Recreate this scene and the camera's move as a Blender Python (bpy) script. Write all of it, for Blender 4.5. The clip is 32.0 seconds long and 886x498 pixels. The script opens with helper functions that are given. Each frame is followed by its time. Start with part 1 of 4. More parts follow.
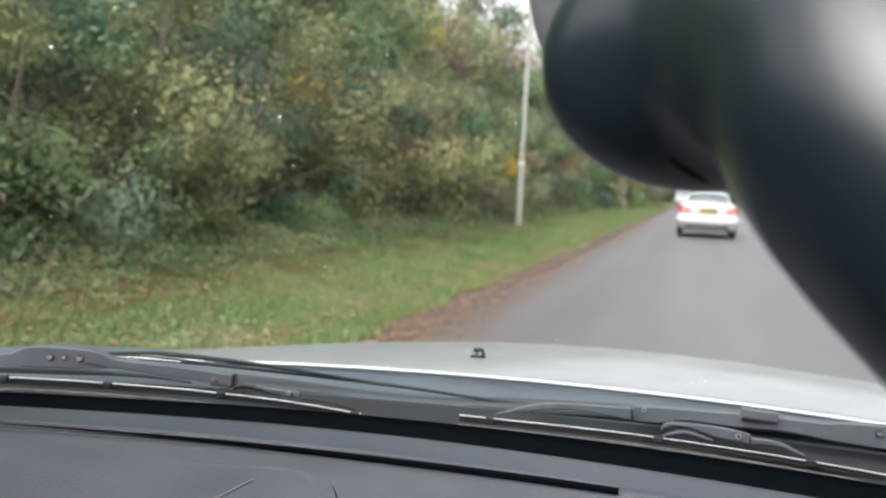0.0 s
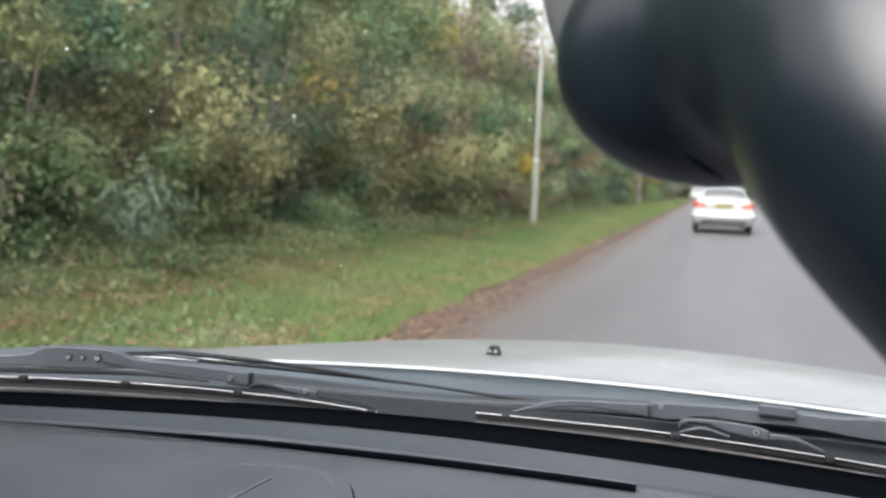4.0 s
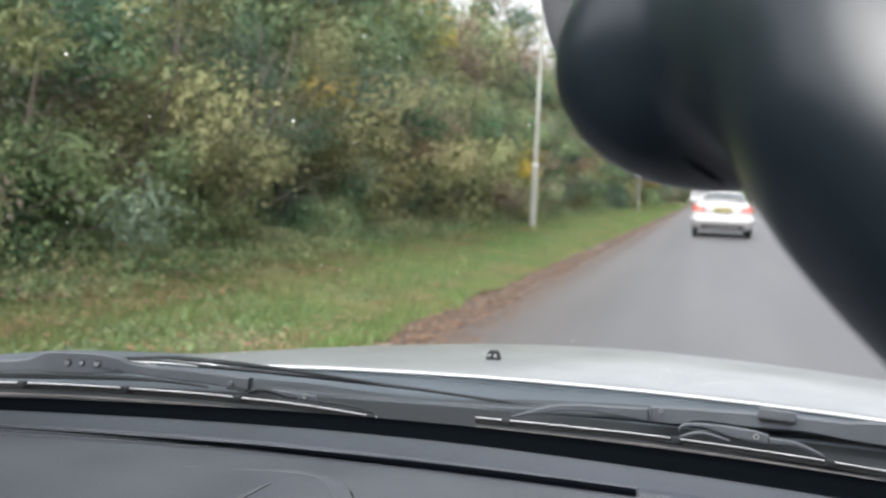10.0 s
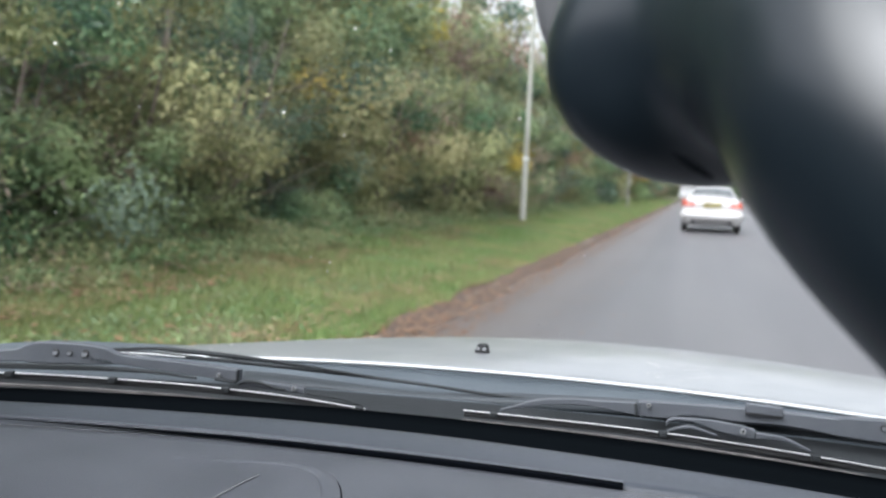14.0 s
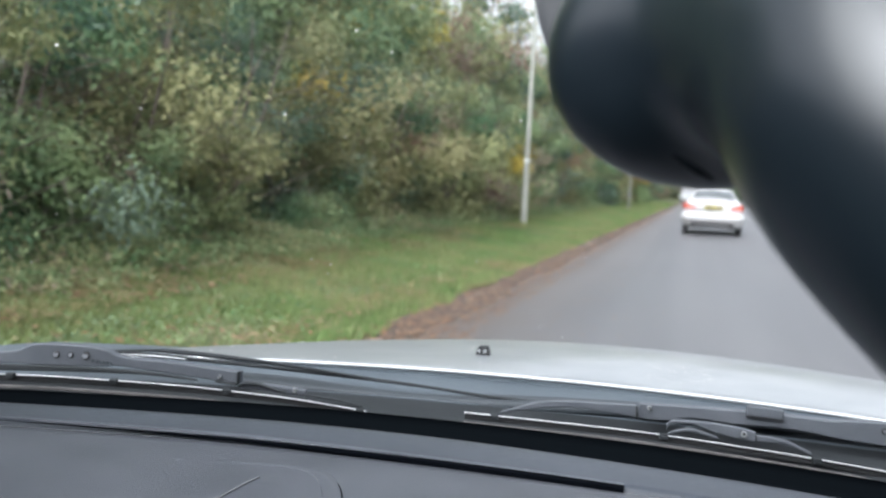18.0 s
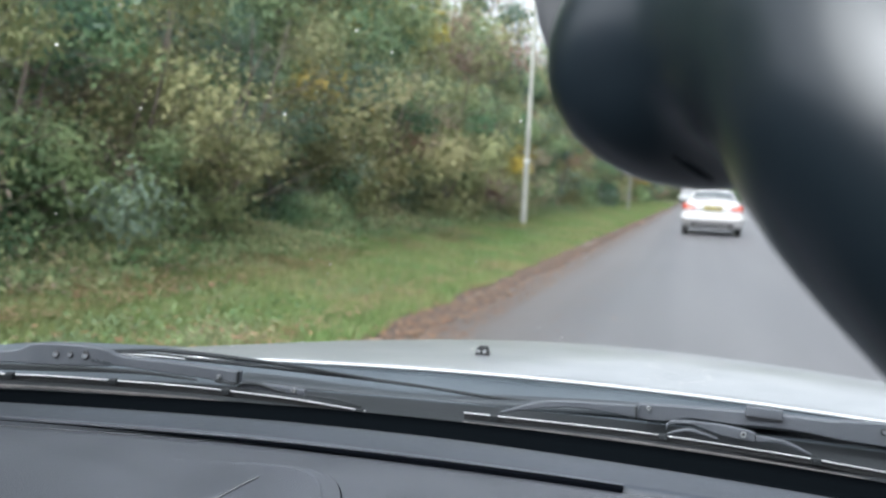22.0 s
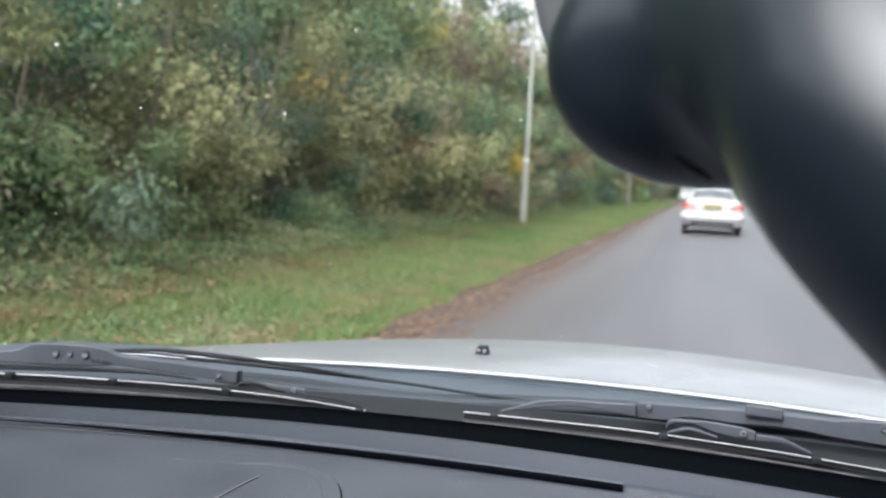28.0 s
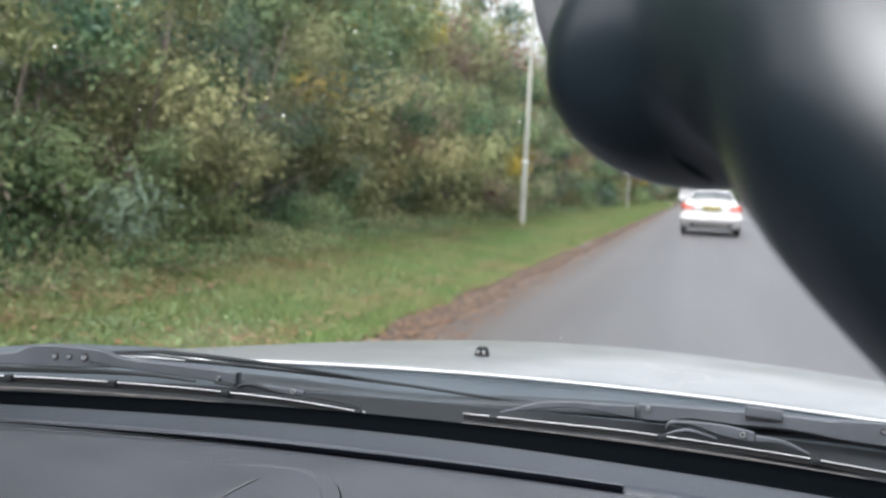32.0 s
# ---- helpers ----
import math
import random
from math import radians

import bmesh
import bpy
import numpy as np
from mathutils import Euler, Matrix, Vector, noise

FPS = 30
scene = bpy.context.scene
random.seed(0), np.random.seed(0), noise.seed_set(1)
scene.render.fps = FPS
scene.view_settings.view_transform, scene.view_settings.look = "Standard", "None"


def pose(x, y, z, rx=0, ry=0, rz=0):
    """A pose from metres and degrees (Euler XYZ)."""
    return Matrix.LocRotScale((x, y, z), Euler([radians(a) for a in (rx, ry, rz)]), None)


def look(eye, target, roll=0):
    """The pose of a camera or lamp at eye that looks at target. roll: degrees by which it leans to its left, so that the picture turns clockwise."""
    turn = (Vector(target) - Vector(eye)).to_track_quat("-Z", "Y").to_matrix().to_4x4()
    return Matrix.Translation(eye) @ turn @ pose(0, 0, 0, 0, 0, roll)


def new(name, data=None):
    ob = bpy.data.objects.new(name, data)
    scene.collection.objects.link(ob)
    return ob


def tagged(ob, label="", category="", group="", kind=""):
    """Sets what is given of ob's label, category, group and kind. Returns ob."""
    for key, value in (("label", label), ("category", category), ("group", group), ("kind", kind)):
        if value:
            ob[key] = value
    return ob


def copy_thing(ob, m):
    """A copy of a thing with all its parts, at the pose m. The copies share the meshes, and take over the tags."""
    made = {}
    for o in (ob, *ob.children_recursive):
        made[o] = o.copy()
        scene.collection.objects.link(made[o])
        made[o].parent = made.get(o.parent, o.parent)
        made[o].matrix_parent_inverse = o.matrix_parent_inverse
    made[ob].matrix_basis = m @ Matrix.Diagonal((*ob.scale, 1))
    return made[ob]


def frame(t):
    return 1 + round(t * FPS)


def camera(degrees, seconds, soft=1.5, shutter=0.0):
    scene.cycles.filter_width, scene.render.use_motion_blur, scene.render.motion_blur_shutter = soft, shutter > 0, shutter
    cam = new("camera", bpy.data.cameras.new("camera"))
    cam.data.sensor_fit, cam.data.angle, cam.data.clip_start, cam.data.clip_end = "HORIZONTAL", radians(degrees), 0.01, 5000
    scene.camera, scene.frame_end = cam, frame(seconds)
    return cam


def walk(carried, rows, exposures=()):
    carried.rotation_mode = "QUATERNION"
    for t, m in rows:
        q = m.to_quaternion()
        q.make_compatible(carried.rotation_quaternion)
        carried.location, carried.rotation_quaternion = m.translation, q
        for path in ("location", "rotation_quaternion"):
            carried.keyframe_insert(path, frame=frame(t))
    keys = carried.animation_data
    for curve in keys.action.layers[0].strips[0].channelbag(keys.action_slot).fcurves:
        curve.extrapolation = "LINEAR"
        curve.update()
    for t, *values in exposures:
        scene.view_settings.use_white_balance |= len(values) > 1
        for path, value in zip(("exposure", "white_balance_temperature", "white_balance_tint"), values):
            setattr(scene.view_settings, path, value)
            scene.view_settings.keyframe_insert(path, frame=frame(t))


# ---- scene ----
# ---- camera: held inside the car, turning a little as the car rocks ----
cam = camera(48.0, 32.0, soft=2.0)
cam.data.dof.use_dof = True
cam.data.dof.focus_distance = 0.92
cam.data.dof.aperture_fstop = 8.4
EYE = (0.0, 0.0, 1.25)
# seconds, yaw, pitch, lean
TURNS = [
    (0, 12.83, -3.84, 3.1),
    (0.5, 11.75, -4.72, 3.24),
    (1, 13.53, -3.49, 2.85),
    (1.5, 12.62, -3.75, 3.08),
    (2, 13.26, -4.51, 2.96),
    (2.5, 13.89, -3.47, 2.92),
    (3, 13.87, -3.97, 3),
    (3.5, 14, -4.07, 2.79),
    (5.5, 12.13, -3.85, 2.18),
    (6, 12.27, -4.03, 2.76),
    (6.5, 12.46, -3.88, 3.45),
    (7, 12.73, -3.86, 3),
    (7.5, 12.77, -3.87, 2.93),
    (8, 12.98, -3.96, 2.7),
    (8.5, 13.07, -4.1, 3.14),
    (9, 13.24, -3.95, 3.88),
    (9.5, 13.64, -3.78, 2.27),
    (10, 13.67, -3.75, 2.5),
    (10.5, 13.37, -3.96, 3.01),
    (11, 13.13, -3.86, 3.11),
    (11.5, 13.05, -4.05, 3.06),
    (12, 13.15, -4.02, 2.97),
    (12.5, 13.17, -3.87, 3.27),
    (13, 13.14, -3.84, 2.68),
    (13.5, 12.98, -4.11, 3),
    (14, 13.06, -4.12, 2.99),
    (14.5, 13.07, -3.97, 2.98),
    (16.5, 13.1, -3.75, 2.94),
    (17, 13.12, -4.01, 2.88),
    (17.5, 13.16, -3.91, 2.82),
    (18, 13.12, -4, 3.06),
    (18.5, 13.07, -3.96, 3.14),
    (19, 13.08, -3.97, 2.98),
    (19.5, 13.07, -3.86, 2.88),
    (20, 13.11, -3.98, 2.81),
    (20.5, 13.1, -3.82, 2.83),
    (21, 13.09, -3.96, 3.13),
    (21.5, 13.06, -3.94, 3.08),
    (22, 13.1, -3.99, 3.13),
    (22.5, 13.09, -4.02, 2.88),
    (23, 13.09, -3.92, 3),
    (23.5, 13.06, -3.91, 2.91),
    (24, 13.07, -3.97, 3.03),
    (24.5, 13.06, -3.86, 3.02),
    (25, 13.04, -3.96, 3),
    (25.5, 13.03, -3.96, 3.02),
    (27.5, 13.06, -3.92, 3.02),
    (28, 13.09, -4.03, 3.06),
    (28.5, 13.11, -3.89, 2.83),
    (29, 13.1, -3.99, 2.84),
    (29.5, 13.12, -3.92, 2.88),
    (30, 13.11, -3.86, 3),
    (30.5, 13.06, -4.15, 3.3),
    (31, 13.13, -3.86, 2.73),
    (31.5, 13.08, -3.85, 2.86),
    (32, 13.04, -3.94, 2.99),
]
# car and camera are turned from the road to fit the camera's view
ASKEW = 1.25
walk(cam, [(t, pose(*EYE, 90 + p, 0, y + ASKEW) @ pose(0, 0, 0, 0, 0, r)) for t, y, p, r in TURNS],
     exposures=[(0, 1.34, 6450, 12), (8, 1.34, 6450, 12), (13, 1.34, 6200, 12), (18, 1.36, 6050, 11), (25.5, 1.38, 6020, 9), (30, 1.36, 6250, 13), (32, 1.34, 6250, 12)])

# ---- overcast daylight ----
world = bpy.data.worlds.new("overcast")
scene.world = world
world.use_nodes = True
wn = world.node_tree
wn.nodes.clear()
sky = wn.nodes.new("ShaderNodeTexSky")
sky.sky_type = 'NISHITA'
sky.sun_disc = False
sky.sun_elevation = radians(44)
sky.sun_rotation = radians(201)
sky.dust_density = 4.0
soft_grey = wn.nodes.new("ShaderNodeHueSaturation")
soft_grey.inputs["Saturation"].default_value = 0.12
wbg = wn.nodes.new("ShaderNodeBackground")
wbg.inputs["Strength"].default_value = 0.15
wout = wn.nodes.new("ShaderNodeOutputWorld")
wn.links.new(sky.outputs[0], soft_grey.inputs["Color"])
wn.links.new(soft_grey.outputs[0], wbg.inputs["Color"])
wn.links.new(wbg.outputs[0], wout.inputs["Surface"])
sun = new("sun", bpy.data.lights.new("sun", 'SUN'))
sun.data.energy = 1.5
sun.data.angle = radians(64)
sun.data.color = (1.0, 0.97, 0.93)
sun.matrix_world = look((0, 0, 30), (11.1, 28.9, 0))


# ---- materials ----
def mat(name, color, rough=0.6, metal=0.0, color2=None, scale=20.0, bump=0.0, bump_scale=80.0, vary=0.0,
        island=0.0, coat=0.0, spec=0.5, through_light=0.0, detail=6.0, mid=(0.35, 0.65), stretch=None, tone=0.0):
    m = bpy.data.materials.new(name)
    m.use_nodes = True
    n, l = m.node_tree.nodes, m.node_tree.links
    b = n["Principled BSDF"]
    b.inputs["Roughness"].default_value = rough
    b.inputs["Metallic"].default_value = metal
    b.inputs["Specular IOR Level"].default_value = spec
    b.inputs["Coat Weight"].default_value = coat
    b.inputs["Coat Roughness"].default_value = 0.08
    co = n.new("ShaderNodeTexCoord").outputs["Object"]
    if stretch:
        mp = n.new("ShaderNodeMapping")
        mp.inputs["Scale"].default_value = stretch
        l.new(co, mp.inputs[0])
        co = mp.outputs[0]
    out = None
    if color2:
        tx = n.new("ShaderNodeTexNoise")
        tx.inputs["Scale"].default_value = scale
        tx.inputs["Detail"].default_value = detail
        rp = n.new("ShaderNodeValToRGB")
        rp.color_ramp.elements[0].position, rp.color_ramp.elements[1].position = mid
        rp.color_ramp.elements[0].color = (*color, 1)
        rp.color_ramp.elements[1].color = (*color2, 1)
        l.new(co, tx.inputs["Vector"])
        l.new(tx.outputs["Fac"], rp.inputs[0])
        out = rp.outputs[0]
    else:
        rgb = n.new("ShaderNodeRGB")
        rgb.outputs[0].default_value = (*color, 1)
        out = rgb.outputs[0]
    if vary or island or tone:
        hs = n.new("ShaderNodeHueSaturation")
        l.new(out, hs.inputs["Color"])
        out = hs.outputs[0]
        if island:
            g = n.new("ShaderNodeNewGeometry")
            mr = n.new("ShaderNodeMapRange")
            mr.inputs["To Min"].default_value, mr.inputs["To Max"].default_value = 1 - island, 1 + island
            l.new(g.outputs["Random Per Island"], mr.inputs["Value"])
            l.new(mr.outputs[0], hs.inputs["Value"])
        oi = n.new("ShaderNodeObjectInfo")
        if tone:
            # each plant a little lighter or darker as a whole
            ro = n.new("ShaderNodeMath")
            ro.operation = 'MULTIPLY'
            ro.inputs[1].default_value = 7.31
            fr = n.new("ShaderNodeMath")
            fr.operation = 'FRACT'
            mt = n.new("ShaderNodeMapRange")
            mt.inputs["To Min"].default_value, mt.inputs["To Max"].default_value = 1 - tone, 1 + tone
            mul = n.new("ShaderNodeMath")
            mul.operation = 'MULTIPLY'
            mul.inputs[1].default_value = 1.0
            l.new(oi.outputs["Random"], ro.inputs[0])
            l.new(ro.outputs[0], fr.inputs[0])
            l.new(fr.outputs[0], mt.inputs["Value"])
            l.new(mt.outputs[0], mul.inputs[0])
            if island:
                l.new(mr.outputs[0], mul.inputs[1])
            l.new(mul.outputs[0], hs.inputs["Value"])
        if vary:
            mh = n.new("ShaderNodeMapRange")
            mh.inputs["To Min"].default_value, mh.inputs["To Max"].default_value = 0.5 - vary, 0.5 + vary
            l.new(oi.outputs["Random"], mh.inputs["Value"])
            l.new(mh.outputs[0], hs.inputs["Hue"])
    l.new(out, b.inputs["Base Color"])
    if bump:
        tb = n.new("ShaderNodeTexNoise")
        tb.inputs["Scale"].default_value = bump_scale
        tb.inputs["Detail"].default_value = 5
        l.new(co, tb.inputs["Vector"])
        bp = n.new("ShaderNodeBump")
        bp.inputs["Strength"].default_value = bump
        bp.inputs["Distance"].default_value = 0.01
        l.new(tb.outputs["Fac"], bp.inputs["Height"])
        l.new(bp.outputs[0], b.inputs["Normal"])
    if through_light:
        tr = n.new("ShaderNodeBsdfTranslucent")
        l.new(out, tr.inputs["Color"])
        mx = n.new("ShaderNodeMixShader")
        mx.inputs[0].default_value = through_light
        l.new(b.outputs[0], mx.inputs[1])
        l.new(tr.outputs[0], mx.inputs[2])
        l.new(mx.outputs[0], n["Material Output"].inputs["Surface"])
    return m


def glass_mat(name, tint, gloss_ior=1.35):
    m = bpy.data.materials.new(name)
    m.use_nodes = True
    n, l = m.node_tree.nodes, m.node_tree.links
    n.remove(n["Principled BSDF"])
    tr = n.new("ShaderNodeBsdfTransparent")
    tr.inputs["Color"].default_value = (*tint, 1)
    gl = n.new("ShaderNodeBsdfGlossy")
    gl.inputs["Roughness"].default_value = 0.02
    fr = n.new("ShaderNodeFresnel")
    fr.inputs["IOR"].default_value = gloss_ior
    mx = n.new("ShaderNodeMixShader")
    l.new(fr.outputs[0], mx.inputs[0])
    l.new(tr.outputs[0], mx.inputs[1])
    l.new(gl.outputs[0], mx.inputs[2])
    l.new(mx.outputs[0], n["Material Output"].inputs["Surface"])
    return m


def road_mat():
    m = mat("damp_asphalt", (0.083, 0.082, 0.089), 0.42, 0, (0.105, 0.103, 0.108), 1.1, 0.5, 260, spec=0.6, detail=9, stretch=(1, 0.12, 1))
    n, l = m.node_tree.nodes, m.node_tree.links
    b = n["Principled BSDF"]
    tx = n.new("ShaderNodeTexNoise")
    tx.inputs["Scale"].default_value = 0.6
    tx.inputs["Detail"].default_value = 7
    mp = n.new("ShaderNodeMapping")
    mp.inputs["Scale"].default_value = (1.6, 0.03, 1)
    co = n.new("ShaderNodeTexCoord")
    mr = n.new("ShaderNodeMapRange")
    mr.inputs["From Min"].default_value, mr.inputs["From Max"].default_value = 0.3, 0.7
    mr.inputs["To Min"].default_value, mr.inputs["To Max"].default_value = 0.42, 0.53
    l.new(co.outputs["Object"], mp.inputs[0])
    l.new(mp.outputs[0], tx.inputs["Vector"])
    l.new(tx.outputs["Fac"], mr.inputs["Value"])
    l.new(mr.outputs[0], b.inputs["Roughness"])
    # mud and leaf dust washed to the road's edge
    sp = n.new("ShaderNodeSeparateXYZ")
    l.new(co.outputs["Object"], sp.inputs[0])
    mud = n.new("ShaderNodeTexNoise")
    mud.inputs["Scale"].default_value = 2.2
    mud.inputs["Detail"].default_value = 8
    l.new(co.outputs["Object"], mud.inputs["Vector"])
    add = n.new("ShaderNodeMath")
    add.operation = 'MULTIPLY_ADD'
    add.inputs[1].default_value = -1.1
    l.new(mud.outputs["Fac"], add.inputs[0])
    l.new(sp.outputs["X"], add.inputs[2])
    em = n.new("ShaderNodeMapRange")
    em.inputs["From Min"].default_value, em.inputs["From Max"].default_value = -2.5, -1.35
    em.inputs["To Min"].default_value, em.inputs["To Max"].default_value = 0.85, 0.0
    l.new(add.outputs[0], em.inputs["Value"])
    mix = n.new("ShaderNodeMix")
    mix.data_type = 'RGBA'
    mix.inputs["B"].default_value = (0.098, 0.079, 0.071, 1)
    old = b.inputs["Base Color"].links[0].from_socket
    l.new(em.outputs[0], mix.inputs["Factor"])
    l.new(old, mix.inputs["A"])
    l.new(mix.outputs["Result"], b.inputs["Base Color"])
    return m


M_ROAD = road_mat()
M_GRASS_GROUND = mat("verge_turf", (0.090, 0.134, 0.046), 0.9, 0, (0.159, 0.148, 0.083), 1.3, 0.8, 40, detail=9)
M_FIELD = mat("field_soil_grass", (0.0624, 0.0727, 0.03), 0.95, 0, (0.0936, 0.0727, 0.04), 0.4, 0.4, 8)
M_BLADE = mat("grass_blade", (0.151, 0.259, 0.079), 0.6, 0, (0.278, 0.291, 0.130), 0.7, island=0.3, through_light=0.35)
M_LITTER_BED = mat("leaf_mould", (0.062, 0.048, 0.039), 0.9, 0, (0.150, 0.112, 0.088), 16, 0.45, 60, detail=9)
M_FALLEN = mat("fallen_leaf", (0.22, 0.108, 0.058), 0.7, 0, (0.31, 0.205, 0.13), 3.0, island=0.5, through_light=0.15)
M_KERB = mat("kerb_concrete", (0.17, 0.15, 0.125), 0.85, 0, (0.26, 0.23, 0.20), 12, 0.4, 90, vary=0.01)
M_PAINT_LINE = mat("road_paint", (0.55, 0.55, 0.53), 0.7, 0, (0.75, 0.75, 0.72), 14, 0.3, 120)
M_BARK = mat("bark", (0.08, 0.068, 0.05), 0.95, 0, (0.17, 0.15, 0.115), 14, 1.0, 30, stretch=(1, 1, 0.25))
M_TWIG = mat("twig", (0.11, 0.09, 0.075), 0.95, 0, (0.2, 0.17, 0.145), 5)
LEAVES = dict(
    olive=mat("leaf_olive", (0.188, 0.208, 0.095), 0.7, 0, (0.379, 0.378, 0.194), 0.6, vary=0.025, island=0.12, tone=0.28, mid=(0.40, 0.60), through_light=0.38),
    green=mat("leaf_green", (0.124, 0.210, 0.113), 0.7, 0, (0.340, 0.407, 0.206), 0.6, vary=0.025, island=0.12, tone=0.28, mid=(0.40, 0.60), through_light=0.38),
    ivy=mat("leaf_ivy", (0.067, 0.134, 0.092), 0.62, 0, (0.179, 0.244, 0.182), 0.7, vary=0.012, island=0.12, tone=0.28, mid=(0.40, 0.60), through_light=0.3),
    yellow=mat("leaf_yellow", (0.46, 0.35, 0.070), 0.7, 0, (0.33, 0.32, 0.105), 1.1, vary=0.015, island=0.12, tone=0.2, mid=(0.43, 0.57), through_light=0.3),
    brown=mat("leaf_brown", (0.346, 0.231, 0.175), 0.75, 0, (0.401, 0.334, 0.267), 1.0, vary=0.015, island=0.12, tone=0.3, mid=(0.43, 0.57), through_light=0.38),
    red=mat("leaf_red", (0.37, 0.095, 0.065), 0.75, 0, (0.31, 0.148, 0.085), 1.0, vary=0.01, island=0.12, mid=(0.43, 0.57), through_light=0.3),
    weed=mat("leaf_weed", (0.128, 0.244, 0.105), 0.75, 0, (0.231, 0.318, 0.151), 1.4, vary=0.015, island=0.12, mid=(0.43, 0.57), through_light=0.35),
)
M_SILVER = mat("silver_paint", (0.226, 0.238, 0.249), 0.54, 0.35, (0.266, 0.279, 0.288), 9.0, 0.03, 900, coat=0.5)
M_SILVER.node_tree.nodes["Principled BSDF"].inputs["Coat Roughness"].default_value = 0.13
# Paler than the bonnet: the edge's highlight is put into the colour.
M_EDGE_HIGHLIGHT = mat("silver_edge_highlight", (0.60, 0.62, 0.63), 0.3, 0.4, coat=0.5)
M_COWL = mat("cowl_plastic", (0.058, 0.073, 0.086), 0.6, 0, (0.078, 0.095, 0.11), 7, 0.15, 400)
M_COWL_RIB = mat("cowl_rib_plastic", (0.030, 0.037, 0.044), 0.65, 0, (0.042, 0.050, 0.058), 12, 0.15, 400)
# Dark plastic; it also carries the shade painted in around the wipers.
M_COWL_DARK = mat("cowl_dark_and_shade", (0.008, 0.011, 0.013), 0.75, 0, (0.015, 0.018, 0.021), 9, 0.1, 300)
M_ARM = mat("wiper_arm_paint", (0.063, 0.070, 0.083), 0.5, 0.1, (0.083, 0.090, 0.104), 16, 0.1, 500)
M_RUBBER = mat("black_rubber", (0.012, 0.013, 0.014), 0.75, 0, (0.02, 0.02, 0.022), 30, 0.1, 500)
M_BAND_AND_SHADE = mat("windscreen_band", (0.003, 0.004, 0.005), 0.8, spec=0.0)
M_WIPER_RUBBER = mat("wiper_rubber_dusty", (0.095, 0.09, 0.09), 0.8, 0, (0.14, 0.132, 0.13), 40, spec=0.2)
M_BLADE_GLINT = mat("blade_glint_metal", (0.62, 0.62, 0.63), 0.34, 0.8, (0.52, 0.52, 0.54), 30)
M_STEEL = mat("rivet_steel", (0.26, 0.27, 0.28), 0.45, 0.7)
M_DASH = mat("dash_plastic", (0.039, 0.044, 0.058), 0.38, 0, (0.064, 0.070, 0.088), 11, 0.45, 700, detail=10, spec=0.95)
M_DASH_STRIP = mat("dash_vent_strip", (0.022, 0.029, 0.040), 0.5, 0, (0.031, 0.039, 0.053), 6, 0.2, 1400, spec=0.7)
M_DASH_DARK = mat("dash_groove", (0.0020, 0.0026, 0.0040), 0.85, spec=0.02)
M_SCRATCH = mat("scuffed_plastic", (0.09, 0.092, 0.10), 0.6)
M_MOUNT = mat("mount_plastic", (0.006, 0.011, 0.015), 0.28, 0, (0.010, 0.015, 0.020), 8, 0.02, 1200, spec=0.6)
M_MOUNT_CUP = mat("mount_cup_grey", (0.10, 0.105, 0.11), 0.5)
M_LINING = mat("headlining", (0.10, 0.10, 0.105), 0.95, 0, (0.13, 0.13, 0.135), 30, 0.3, 500)
M_TRIM = mat("interior_trim", (0.018, 0.018, 0.020), 0.85, 0, (0.026, 0.026, 0.028), 20, 0.2, 600)
M_TYRE = mat("tyre_rubber", (0.015, 0.015, 0.016), 0.85, 0, (0.03, 0.029, 0.028), 12, 0.4, 120)
M_RIM = mat("alloy_rim", (0.42, 0.42, 0.43), 0.35, 0.9, (0.3, 0.3, 0.31), 8)
M_GLASS = glass_mat("windscreen_glass", (0.96, 0.975, 0.965), 1.18)
M_CARGLASS = mat("tinted_car_glass", (0.11, 0.125, 0.13), 0.12, 0.3, (0.14, 0.155, 0.16), 2, spec=0.9, coat=1.0)
# Lighter than the side glass: a sky reflection is put into the colour.
M_REARGLASS = mat("rear_window_glass", (0.13, 0.145, 0.15), 0.15, 0.3, (0.18, 0.195, 0.20), 2, spec=0.9, coat=0.6)
M_WHITE = mat("white_car_paint", (0.50, 0.495, 0.50), 0.35, 0, (0.55, 0.545, 0.55), 1.5, coat=0.6)
M_PALE_VAN = mat("pale_grey_van_paint", (0.27, 0.275, 0.28), 0.4, 0, (0.31, 0.315, 0.32), 1.5, coat=0.4)
M_RED_LAMP = mat("red_lamp_lens", (0.24, 0.05, 0.045), 0.2, 0, (0.34, 0.075, 0.06), 30, coat=0.6)
M_AMBER = mat("pale_lens", (0.72, 0.42, 0.36), 0.2, coat=0.5)
for lens, glow in ((M_RED_LAMP, (1.0, 0.10, 0.04)), (M_AMBER, (1.0, 0.42, 0.32))):
    lit = lens.node_tree.nodes["Principled BSDF"]
    lit.inputs["Emission Color"].default_value = (*glow, 1)
    lit.inputs["Emission Strength"].default_value = 0.16
M_PLATE = mat("yellow_plate", (0.42, 0.36, 0.10), 0.45, 0, (0.38, 0.33, 0.10), 20)
M_BLACK = mat("black_print", (0.012, 0.012, 0.012), 0.6)
M_CHROME = mat("chrome", (0.75, 0.75, 0.76), 0.12, 1.0)
M_DARKTRIM = mat("dark_bumper_trim", (0.03, 0.03, 0.032), 0.6, 0, (0.045, 0.045, 0.046), 20)
M_SIGN_WHITE = mat("sign_white", (0.72, 0.72, 0.70), 0.5, 0, (0.66, 0.66, 0.63), 4)
M_GALV = mat("galvanised_post", (0.40, 0.41, 0.41), 0.5, 0.5, (0.32, 0.33, 0.33), 9, 0.1, 80)
